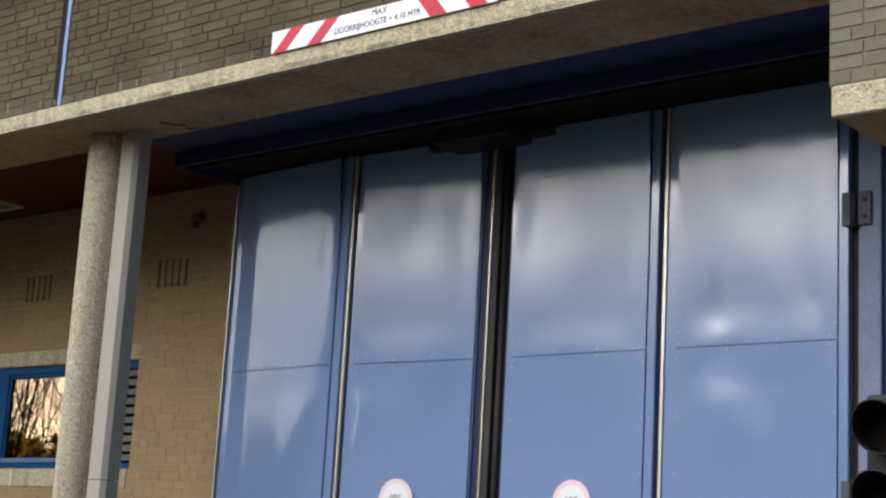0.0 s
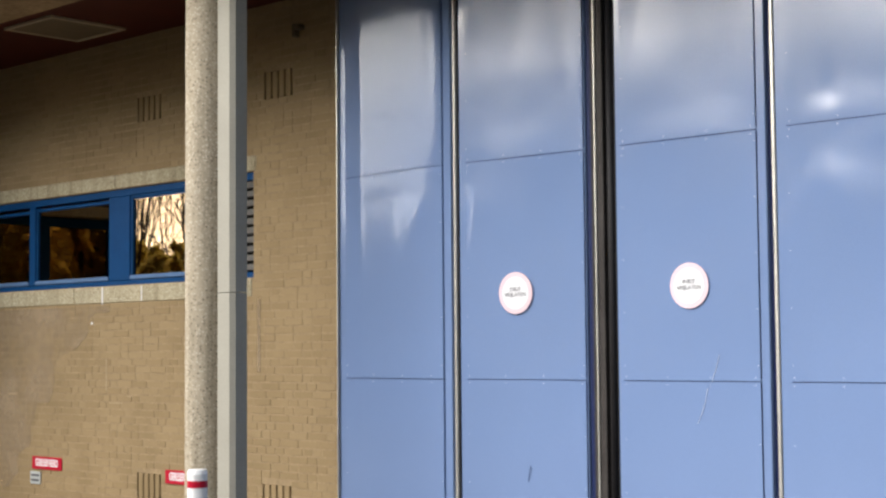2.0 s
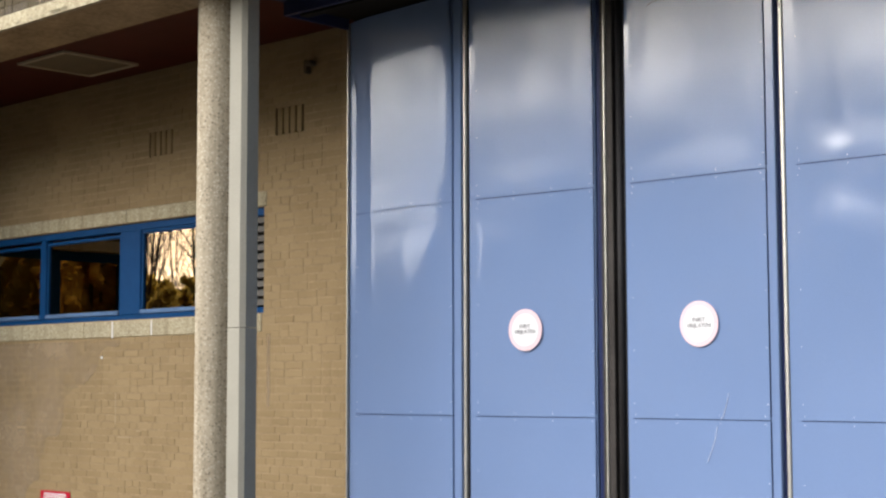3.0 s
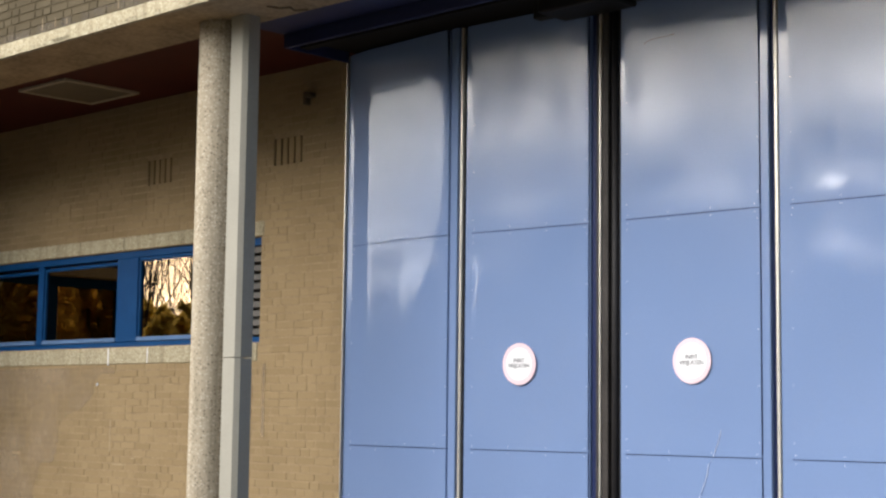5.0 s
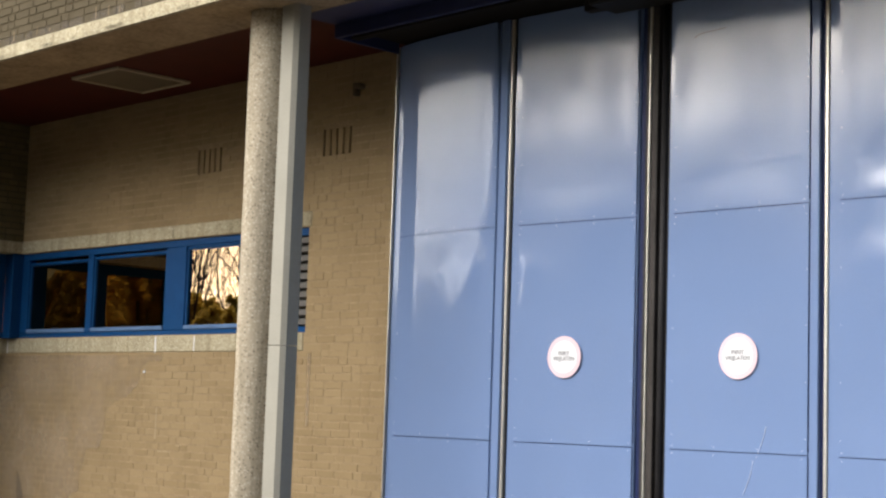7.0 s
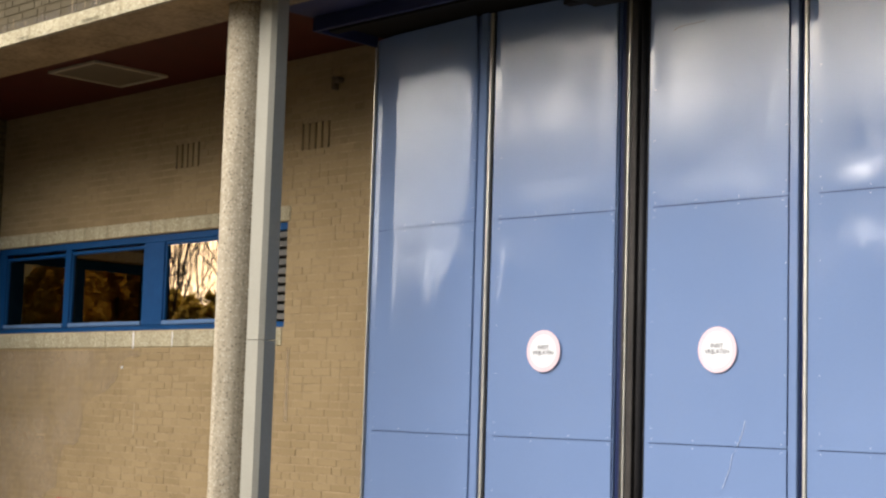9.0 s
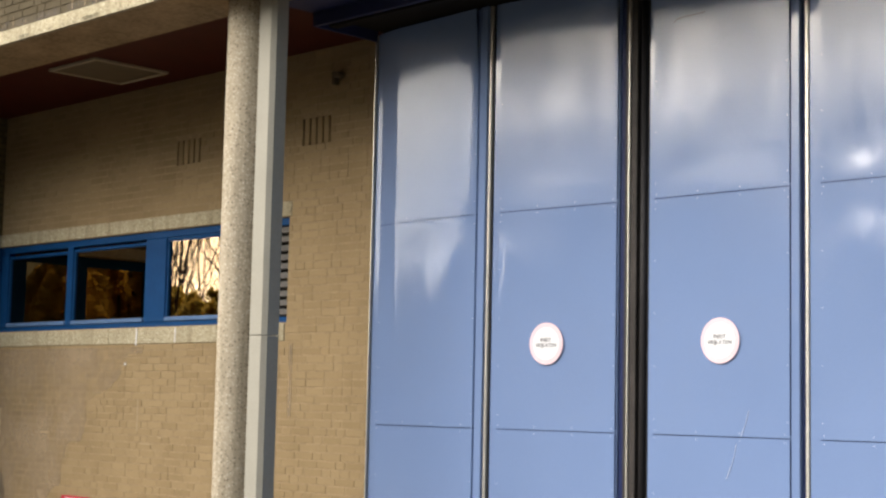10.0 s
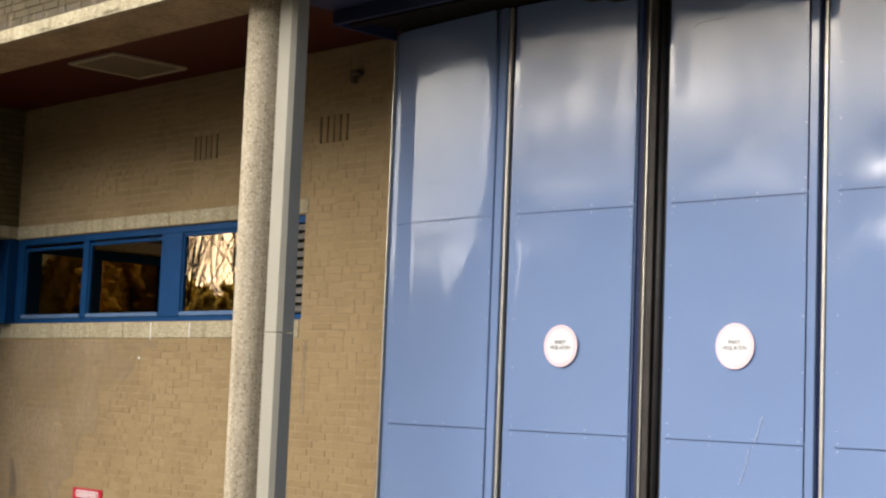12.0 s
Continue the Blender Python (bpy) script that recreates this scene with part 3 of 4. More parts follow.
def sheet_bm(x0, x1, z0, z1, seed, roll=0.0, dents=()):
    """Thin steel sheet, held at its edges and slightly buckled between them."""
    nx, nz = 34, 48
    bm = bmesh.new()
    rows = []
    for j in range(nz + 1):
        v = j / nz
        row = []
        for i in range(nx + 1):
            u = i / nx
            x, z = x0 + (x1 - x0) * u, z0 + (z1 - z0) * v
            eu, ev = min(1, 6 * min(u, 1 - u)), min(1, 6 * min(v, 1 - v))
            edge = eu * eu * (3 - 2 * eu) * ev * ev * (3 - 2 * ev)
            w = noise.noise(Vector((x * 1.9, seed * 3.7, z * 1.25))) * 0.0062 + noise.noise(Vector((x * 5.0, seed * 1.7, z * 2.4))) * 0.0034
            back = roll * (max(0, 0.19 - u) * 0.105 * (x1 - x0))
            d = sum(0.095 * s * math.exp(-((x - cx) / s) ** 2 / 2 - ((z - cz) / (s if (z > cz) == (s > 0) else 2.6 * s)) ** 2 / 2) for cx, cz, s in dents)
            d *= min(1, 14 * min(u, 1 - u)) * min(1, 14 * min(v, 1 - v))
            row.append(bm.verts.new((x, -0.0065 - 0.0200 * roll - (0.096 * max(0.0, v - 0.45) ** 2 if z1 > 3 else 0.0) + edge * (0.0026 - (0.45 - 0.26 * roll) * w) - d + back, z)))
        rows.append(row)
    for j in range(nz):
        for i in range(nx):
            bm.faces.new((rows[j][i], rows[j][i + 1], rows[j + 1][i + 1], rows[j + 1][i]))
    return bm


me = bpy.data.meshes.new("rivet")
bm = bmesh.new()
bmesh.ops.create_icosphere(bm, subdivisions=1, radius=0.0028)
bm.to_mesh(me)
bm.free()
me.materials.append(SCRATCH)
RIVET = me
# hinge side, turn, then the leaf and its sheets along the leaf
FOLD = 0.062
LEAVES = [(-3.488, -3.60, 0.0, 1.188, 0.080, 1.113), (-1.232, 3.00, -1.017, 0.0, -0.955, -0.010), (0, 0, -0.998, 0.055, -0.955, -0.004), (0, 0, 0.121, 1.215, 0.193, 1.157)]
for i, (hx, turn, x0, x1, s0, s1) in enumerate(LEAVES):
    leaf = thing("folding_door_leaf", "tall blue sheet-steel leaf of a folding garage door", "door leaf", group="leaves of the folding door", at=(hx, 0.016 if i == 0 else 0.0, 0))
    leaf.rotation_euler = (0, 0, radians(turn))
    part("frame", box_bm(x0, x1, 0.003, 0.06, 0.02, DOOR_TOP, 0.004), DOOR_BLUE, leaf)
    if i == 0:
        part("stile", box_bm(s1 + 0.004, x1, -0.0150, 0.0025, 0.02, DOOR_TOP, 0.003), DOOR_BLUE, leaf)
    cuts = (0.03,) + SEAMS + (DOOR_TOP - 0.01,)
    for k in range(3):
        part("sheet", sheet_bm(s0, s1, cuts[k] + 0.003, cuts[k + 1] - 0.003, i * 3 + k + 1, 1.0 if i == 0 else 0.0, [d[2:] for d in DENTS if d[:2] == (i, k)]), DOOR_BLUE, leaf, smooth=True)
        if i == 0:
            part("sheet_edge", box_bm(s1 - 0.001, s1 + 0.0005, -0.0260, 0.003, cuts[k] + 0.003, cuts[k + 1] - 0.003), DOOR_BLUE, leaf)
        # thin shadow joints along the sheet's edges
        if k:
            part("seam", box_bm(s0, s1, -0.0022, 0.0025, cuts[k] - 0.002, cuts[k] + 0.002), HEADER_BLUE, leaf)
        part("side_seam", box_bm(s1, s1 + 0.003, -0.0018, 0.0026, cuts[k] + 0.02, cuts[k + 1] - 0.008), HEADER_BLUE, leaf)
        spots = [(sx, cuts[k] + 0.09 + 0.317 * q) for q in range(5) for sx in (s0 + 0.012, s1 - 0.012) if cuts[k] + 0.09 + 0.317 * q < cuts[k + 1] - 0.05]
        spots += [(s0 + 0.02 + 0.3 * q, cuts[k] + dz) for q in range(4) for dz in (-0.022, 0.024) if s0 + 0.02 + 0.3 * q < s1] if k else []
        for sx, sz in spots:
            rv = new("rivet", RIVET)
            rv.parent = leaf
            rv.location = (sx, -0.0075 - (0.0190 if i == 0 and sx > 0.3 else 0.0), sz)


def strip(name, label, pieces, category="seal"):
    o = thing(name, label, category)
    for nm, b, m_ in pieces:
        part(nm, box_bm(*b, 0.02, DOOR_TOP - 0.005, 0.003), m_, o)
    return o


tagged(part("door_edge", box_bm(-3.497, -3.490, -0.002, 0.05, 0.02, DOOR_TOP - 0.005), TRIM), "thin bare metal edge of the door", "trim", kind="structure")
strip("hinge_gap", "dark gap with a bare metal edge between two door leaves", [
    ("gap", (-2.311, -2.290, 0.02 - FOLD, 0.05), RUBBER), ("metal_edge", (-2.289, -2.266, -0.004 - FOLD, 0.05), TRIM), ("lip", (-2.264, -2.254, 0.010 - FOLD, 0.05), RUBBER)])
strip("hinge_gap", "dark gap with a bright metal edge between two door leaves", [
    ("gap", (0.056, 0.087, 0.03, 0.06), HEADER_BLUE), ("metal_edge", (0.097, 0.119, -0.006, 0.05), TRIM), ("lip", (0.088, 0.096, 0.02, 0.05), RUBBER)])
mid = strip("closing_seal", "black rubber closing edge with a metal strip where the leaves meet", [
    ("dark_edge", (-1.222, -1.184, 0.01, 0.05), HEADER_BLUE), ("worn_lip", (-1.182, -1.161, -0.004, 0.05), RUBBER_BROWN), ("metal_edge", (-1.157, -1.144, -0.008, 0.05), TRIM),
    ("rubber", (-1.142, -1.094, 0.003, 0.05), RUBBER_BROWN), ("groove", (-1.092, -1.066, 0.03, 0.05), DARK), ("end_edge", (-1.018, -1.000, 0.012, 0.05), RUBBER)])
part("rubber_tube", cyl_bm((-1.042, 0.012, DOOR_TOP / 2), 0.023, DOOR_TOP - 0.05, seg=14), RUBBER, mid, smooth=True)

jamb = tagged(part("door_jamb", box_bm(1.275, 1.40, -0.01, 0.10, 0.0, 4.26, 0.006), JAMB_BLUE), "pale blue steel door jamb with heavy hinges", "jamb", kind="structure")
tagged(part("trim_jamb", box_bm(1.402, 1.60, 0.01, 0.12, 0.0, 4.26, 0.006), HEADER_BLUE), "dark blue panel beside the door jamb", "trim", kind="structure")
tagged(part("trim_gap", box_bm(1.217, 1.273, 0.05, 0.10, 0.0, 4.26), RUBBER), "dark rubber in the hinge gap of the door", "trim", kind="structure")
for z in (3.52, 2.02, 0.52):
    h = part("hinge", cyl_bm((1.262, -0.028, z), 0.018, 0.20, seg=14), RUBBER, jamb, "dark steel hinge with bolted plates", smooth=True)
    part("leaf_plate", box_bm(1.192, 1.242, -0.036, -0.008, z - 0.09, z + 0.09, 0.004), HINGE_STEEL, h)
    part("jamb_plate", box_bm(1.282, 1.352, -0.030, -0.011, z - 0.09, z + 0.09, 0.004), HINGE_STEEL, h)
    for dz in (-0.045, 0.045):
        part("bolt", cyl_bm((1.317, -0.034, z + dz), 0.013, 0.010, axis="y", seg=8), RUBBER, h)

# header over the door
tagged(part("ceiling_panel", box_bm(-3.495, 1.86, -0.948, 0.3, 4.292, 4.45), PANEL_BLUE), "dark blue boarded soffit over the folding door", "ceiling", kind="structure")
head = thing("door_header", "dark blue track housing over the folding door", "door header", "structure")
part("fascia", box_bm(-3.485, 1.85, -0.62, -0.59, 4.19, 4.290, 0.005), PANEL_BLUE, head)
part("end_plate", box_bm(-3.485, -3.462, -0.588, -0.01, 4.19, 4.290, 0.004), PANEL_BLUE, head)
# near-black sheets carry the deep shade inside the open-bottomed housing in their colour
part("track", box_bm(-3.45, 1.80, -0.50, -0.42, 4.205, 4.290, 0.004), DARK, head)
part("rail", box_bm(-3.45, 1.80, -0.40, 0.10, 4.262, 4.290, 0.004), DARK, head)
latch = thing("door_latch", "dark steel latch bracket over the meeting leaves", "latch")
part("bracket", box_bm(-1.42, -0.85, -0.30, -0.02, 4.15, 4.255, 0.01), RUBBER, latch)
for x in (-1.52, -0.76):
    bm = box_bm(x - 0.09, x + 0.09, -0.12, -0.03, 4.18, 4.26, 0.006)
    part("arm", bm, RUBBER, latch)


# ---- signs ----
def round_sign(cx, cz, sx=1.0):
    s = thing("door_sign", "round white keep-clear sign with faded red border on the blue door", "sign", group="keep-clear signs", at=(cx, -0.0135, cz))
    bm = cyl_bm((0, 0, 0), 0.1335, 0.003, axis="y", seg=48)
    part("border", bm, SIGN_PINK, s)
    part("field", cyl_bm((0, -0.0022, 0), 0.105, 0.002, axis="y", seg=48), SIGN_WHITE, s)
    for txt, z in (("INRIT", 0.022), ("VRIJLATEN", -0.012)):
        words(txt, 0.036, Matrix.Translation((0, -0.0045, z)), s).data.materials.append(GREY_PRINT)
    return s


second = round_sign(-0.466, 1.974)
first = copy_thing(second, Matrix.Translation((-1.772, -0.0435, 1.971)) @ Matrix.Rotation(radians(3.0), 4, "Z"))

banner = thing("height_sign", "long white clearance sign with red diagonal stripes above the beam", "sign")
BX0, BX1, BZ0, BZ1, BY = -1.577, 0.052, 4.390, 4.520, YF - 0.035
part("plate", box_bm(BX0, BX1, BY, BY + 0.012, BZ0, BZ1, 0.002), SIGN_WHITE, banner)
H = BZ1 - BZ0


def stripe(a, w, lean):
    bm = bmesh.new()
    pts = [(a, BZ0), (a + w, BZ0), (a + w + lean, BZ1), (a + lean, BZ1)]
    pts = [(min(max(x, BX0), BX1), z) for x, z in pts]
    lo = [bm.verts.new((x, BY - 0.0002, z)) for x, z in pts]
    hi = [bm.verts.new((x, BY - 0.0015, z)) for x, z in pts]
    for i in range(4):
        bm.faces.new((lo[i], lo[(i + 1) % 4], hi[(i + 1) % 4], hi[i]))
    bm.faces.new(hi)
    part("red_stripe", bm, RED, banner)


for a in (0.015, 0.285):
    stripe(BX0 + a, 0.105, 0.135)
for a in (1.185, 1.455):
    stripe(BX0 + a, 0.115, -0.105)
words("MAX", 0.055, Matrix.Translation((-0.755, BY - 0.002, BZ0 + 0.100)), banner, squeeze=0.95).data.materials.append(BLACK)
words("DOORRIJHOOGTE = 4.10 MTR.", 0.053, Matrix.Translation((-0.765, BY - 0.002, BZ0 + 0.042)), banner, squeeze=0.88).data.materials.append(BLACK)

for x0, z0 in ((-8.10, 0.545), (-6.045, 0.515)):
    s = thing("reserved_sign", "small red parking sign with white lettering on the brick wall", "sign", group="reserved signs")
    yb = YB - 0.022
    part("plate", box_bm(x0, x0 + 0.49, yb, yb + 0.008, z0, z0 + 0.115, 0.002), RED, s)
    words("GERESERVEERD", 0.092, Matrix.Translation((x0 + 0.245, yb - 0.001, z0 + 0.058)), s, squeeze=0.60, bold=0.002).data.materials.append(SIGN_WHITE)
    if x0 < -8:
        q = thing("small_plate", "small grey plate with dark bars under the reserved sign", "plate")
        part("plate", box_bm(x0 - 0.03, x0 + 0.14, yb, yb + 0.008, z0 - 0.14, z0 - 0.025, 0.002), GREY_BOX, q)
        for dz in (-0.06, -0.105):
            part("bar", box_bm(x0 - 0.01, x0 + 0.12, yb - 0.001, yb - 0.0002, z0 + dz - 0.010, z0 + dz + 0.012), BLACK, q)


# ---- bollards ----
def bollard(x, y):
    o = thing("bollard", "white steel bollard with red reflective bands in front of the door", "bollard", group="bollards before the door", at=(x, y, 0))
    part("tube", cyl_bm((0, 0, 0.452), 0.058, 0.904, seg=28), WHITE, o, smooth=False)
    part("cap", cyl_bm((0, 0, 0.915), 0.061, 0.026, seg=28, r2=0.052), WHITE, o)
    for z in (0.845, 0.736, 0.627, 0.518, 0.409, 0.30, 0.19):
        part("red_band", cyl_bm((0, 0, z), 0.0595, 0.040, seg=28), RED, o)
    return o


b1 = bollard(-2.637, -1.9)
b2 = copy_thing(b1, Matrix.Translation((1.535, -1.9, 0)))

# ---- traffic light beside the door ----
tl = thing("traffic_light", "traffic light with black hooded visors on a pole", "traffic light")
TX, TY = 1.86, -0.95
part("pole", cyl_bm((TX + 0.02, TY + 0.22, 1.3), 0.045, 2.6, seg=18), STEEL_GREY, tl, smooth=True)
part("housing", box_bm(TX - 0.115, TX + 0.14, TY, TY + 0.16, 1.50, 2.42, 0.02, 2), RUBBER, tl)
for z in (2.26, 1.96, 1.66):
    bm = bmesh.new()
    n_ = 26
    front, back, fi, bi = [], [], [], []
    for i in range(n_):
        a = 2 * math.pi * i / n_
        cx, cz = 0.115 * math.cos(a), 0.115 * math.sin(a)
        reach = 0.11 + 0.09 * (math.sin(a) + 1) / 2
        front.append(bm.verts.new((TX + cx, TY - reach, z + cz)))
        back.append(bm.verts.new((TX + cx, TY, z + cz)))
        fi.append(bm.verts.new((TX + cx * 0.95, TY - reach, z + cz * 0.95)))
        bi.append(bm.verts.new((TX + cx * 0.95, TY, z + cz * 0.95)))
    for i in range(n_):
        j = (i + 1) % n_
        bm.faces.new((back[i], back[j], front[j], front[i]))
        bm.faces.new((front[i], front[j], fi[j], fi[i]))
        bm.faces.new((fi[i], fi[j], bi[j], bi[i]))
    hood = part("visor", bm, RUBBER, tl)
    part("lens", cyl_bm((TX, TY - 0.004, z), 0.105, 0.006, axis="y", seg=26), DARK, tl)

# ---- small things on the walls ----
sock = thing("socket_box", "grey wall socket with a dark green cap on the side wall", "socket")
part("box", box_bm(XS_LOW + 0.012, XS_LOW + 0.05, -0.02, 0.10, 0.84, 0.98, 0.006), GREY_BOX, sock)
part("cap", cyl_bm((XS_LOW + 0.054, 0.04, 0.925), 0.026, 0.012, axis="x", seg=16), GREEN, sock)
cam_box = thing("wall_lamp", "small dark lamp bracket high on the recess wall", "lamp")
part("bracket", box_bm(-4.365, -4.335, YB - 0.07, YB - 0.012, 4.05, 4.15, 0.004), LAMP_DARK, cam_box)
part("head", box_bm(-4.335, -4.27, YB - 0.09, YB - 0.012, 4.10, 4.14, 0.008), LAMP_DARK, cam_box)
tagged(part("screw_plug", cyl_bm((-7.145, YB - 0.016, 1.873), 0.012, 0.008, axis="y", seg=10), SIGN_WHITE), "white plug in the brick wall", "plug")

# pale coat scrubbed over the joints of the lower wall
bm = bmesh.new()
step = 0.03
keep = {}
for i in range(int(3.3 / step)):
    for j in range(int(2.0 / step)):
        x, z = -9.80 + i * step, 0.06 + j * step
        lim = -8.05 + (z - 0.9) * 0.95 + 0.5 * noise.noise(Vector((x * 1.0, 3.1, z * 1.6))) + 0.4 * noise.noise(Vector((x * 2.6, 5.1, z * 3.2))) + 0.12 * noise.noise(Vector((x * 6, 1.0, z * 6)))
        if x < lim and z < 2.04:
            q = []
            for dx, dz in ((0, 0), (step, 0), (step, step), (0, step)):
                key = (round((x + dx) / step), round((z + dz) / step))
                if key not in keep:
                    keep[key] = bm.verts.new((x + dx, YB - 0.0142, z + dz))
                q.append(keep[key])
            bm.faces.new(q)
for _ in range(4):
    bmesh.ops.smooth_vert(bm, verts=[v for v in bm.verts if v.is_boundary], factor=0.5, use_axis_x=True, use_axis_z=True)
tagged(part("wall_coat", bm, COAT), "pale scrubbed coat over the lower brick wall", "wall coating", kind="structure")

for x0, x1, z0, z1 in ((-8.53, -8.39, 1.225, 1.24), (-6.87, -6.68, 1.168, 1.176), (-6.60, -6.53, 1.228, 1.236), (-6.93, -6.915, 1.28, 1.56), (-9.30, -9.285, 1.20, 1.45)):
    tagged(part("lime_streak", box_bm(x0, x1, YB - 0.0155, YB - 0.0148, z0, z1), COAT_PALE), "pale lime streak on the brick wall", "stain")
bm = bmesh.new()
vs = [bm.verts.new((x, YB - 0.0152, z)) for x, z in ((-9.28, 0.50), (-9.16, 0.50), (-9.15, 0.66), (-9.22, 0.80), (-9.285, 0.88))]
bm.faces.new(vs)
tagged(part("dirt_stain", bm, SLAB), "dark dirt stain low on the brick wall", "stain")

cu = bpy.data.curves.new("soffit_crack", "CURVE")
cu.dimensions, cu.bevel_depth = "3D", 0.008
spl = cu.splines.new("POLY")
spl.points.add(4)
for q, c in zip(spl.points, ((-2.95, -1.22), (-2.93, -1.13), (-2.86, -1.10), (-2.90, -1.03), (-2.82, -0.98))):
    q.co = (c[0], c[1], SOFFIT_Z - 0.003, 1)
cu.materials.append(SLAB)
tagged(new("soffit_crack", cu), "dark crack in the concrete soffit", "crack")
tagged(part("lime_streak", box_bm(-4.85, -4.81, YB - 0.0155, YB - 0.0148, 1.45, 2.03), COAT), "pale streak under the end of the sill", "stain")

# lime bloom, moss and drips on the facade and the beam
tagged(part("lime_bloom", box_bm(-14, 1.84, YF - 0.0150, YF - 0.0144, 4.388, 4.452), BLOOM), "grey lime bloom on the lowest brick course", "stain", kind="structure")
tagged(part("moss_film", box_bm(-14, 1.84, YF - 0.0246, YF - 0.0240, SOFFIT_Z, SOFFIT_Z + 0.028), MOSS), "dark moss along the lower edge of the beam", "stain", kind="structure")
rnd = random.Random(31)
x = -9.0
while x < -1.0:
    h = rnd.uniform(0.03, 0.09)
    tagged(part("lime_drip", box_bm(x, x + rnd.uniform(0.003, 0.007), YF - 0.0158, YF - 0.0151, 4.40, 4.40 + h), COAT_PALE if rnd.random() < 0.8 else SLAB), "thin lime drip on the lowest brick course", "stain", group="lime drips on the facade")
    x += rnd.uniform(0.12, 0.42)

# scratches on the door
def scratch(points, material, label, r=0.0013, y=-0.0095):
    cu = bpy.data.curves.new("door_scratch", "CURVE")
    cu.dimensions, cu.bevel_depth = "3D", r
    spl = cu.splines.new("POLY")
    spl.points.add(len(points) - 1)
    for q, (x, z) in zip(spl.points, points):
        q.co = (x, y, z, 1)
    cu.materials.append(material)
    tagged(new("door_scratch", cu), label, "scratch")


scratch([(-0.272, 1.573), (-0.292, 1.50), (-0.325, 1.422)], SCRATCH, "pale scratch in the blue door paint")
scratch([(-0.357, 1.38), (-0.37, 1.309), (-0.395, 1.244), (-0.424, 1.179)], SCRATCH, "pale broken scratch in the blue door paint")
scratch([(-1.668, 0.877), (-1.690, 0.781)], HEADER_BLUE, "short dark scratch low on the blue door", 0.002, -0.037)
scratch([(-0.80, 3.905), (-0.779, 3.92), (-0.729, 3.928), (-0.645, 3.929), (-0.575, 3.934)], BLACK, "dark curved scrape high on the blue door", 0.002, -0.0225)

# leaf litter on the strip
rnd = random.Random(4)
verts, faces = [], []
for i in range(1500):
    x, y = rnd.gauss(-7.9, 0.75), rnd.gauss(-0.2, 0.2)
    if not (-9.8 < x < -6.5 and -0.54 < y < 0.36):
        continue
    r, a, zz = rnd.uniform(0.02, 0.05), rnd.uniform(0, 6.3), 0.032 + rnd.uniform(0, 0.02)
    k = len(verts)
    for j, rr in enumerate((1, 0.6, 1, 0.6)):
        verts.append((x + r * rr * math.cos(a + j * 1.57), y + r * rr * math.sin(a + j * 1.57), zz + rnd.uniform(-0.001, 0.02)))
    faces.append((k, k + 1, k + 2, k + 3))
me = bpy.data.meshes.new("leaf_litter")
me.from_pydata(verts, [], faces)
me.materials.append(LITTER)
tagged(new("leaf_litter", me), "dry yellow leaves swept along the wall", "leaves", kind="stuff")


# ---- across the yard: hedge and bare trees, seen in the glass and the paint ----
def bare_tree(x, y, h, seed):
    rnd = random.Random(seed)
    t = thing("bare_tree", "tall bare winter tree across the yard", "tree", group="bare trees across the yard", at=(x, y, 0))
    bm = bmesh.new()

    def limb(p0, d, length, r, depth):
        p, n_ = p0.copy(), 3
        ring0 = None
        for s in range(n_ + 1):
            f = s / n_
            rr = r * (1 - 0.55 * f)
            side = d.orthogonal().normalized()
            up = d.cross(side).normalized()
            ring = [bm.verts.new(p + rr * (side * math.cos(k * 1.2566) + up * math.sin(k * 1.2566))) for k in range(5)]
            if ring0:
                for k in range(5):
                    bm.faces.new((ring0[k], ring0[(k + 1) % 5], ring[(k + 1) % 5], ring[k]))
            ring0 = ring
            if depth < 4 and s > 0:
                for _ in range(2 if depth else 4):
                    nd = (d + Vector((rnd.uniform(-1, 1), rnd.uniform(-1, 1), rnd.uniform(-0.2, 0.9))) * 0.75).normalized()
                    limb(p.copy(), nd, length * rnd.uniform(0.45, 0.65), rr * 0.5, depth + 1)
            p = p + d * (length / n_)
            d = (d + Vector((rnd.uniform(-1, 1), rnd.uniform(-1, 1), rnd.uniform(-0.3, 0.5))) * 0.12).normalized()

    limb(Vector((0, 0, 0)), Vector((0, 0, 1)), h * 0.62, h * 0.0046, 0)
    part("trunk", bm, BARK, t)
    return t


trees = [bare_tree(-38, -22, 13, 1), bare_tree(-33, -26, 15, 2), bare_tree(-28, -21, 12, 3)]
rnd = random.Random(9)
for i, (x, y) in enumerate(((-46, -25), (-42, -29), (-39.5, -24), (-36.8, -27.5), (-34.6, -23.2), (-31.2, -23.5), (-29.4, -27), (-40.8, -26.2), (-44, -23.6), (-35.5, -20), (-24, -24), (-20, -27), (-16.5, -23), (-13, -25), (-8, -28), (-4, -24), (-30.5, -30), (2, -26), (-26, -26.5), (-22, -22.5), (-18.5, -25), (-10.5, -23.5), (-6, -25.5), (-0.5, -27.5), (-14.8, -27.5))):
    copy_thing(trees[i % 3], Matrix.Translation((x, y, 0)) @ Matrix.Rotation(rnd.uniform(0, 6), 4, "Z"))


for i, (x, y) in enumerate(((-52, -31), (-48.5, -29.5), (-45.5, -32), (-43, -31), (-40, -30), (-37.5, -32), (-35, -30.5), (-32.5, -31.5), (-30, -32.5), (-27.5, -30), (-50, -27))):
    copy_thing(trees[i % 3], Matrix.Translation((x, y, 0)) @ Matrix.Rotation(rnd.uniform(0, 6), 4, "Z") @ Matrix.Diagonal((1.15, 1.15, 1.5, 1)))


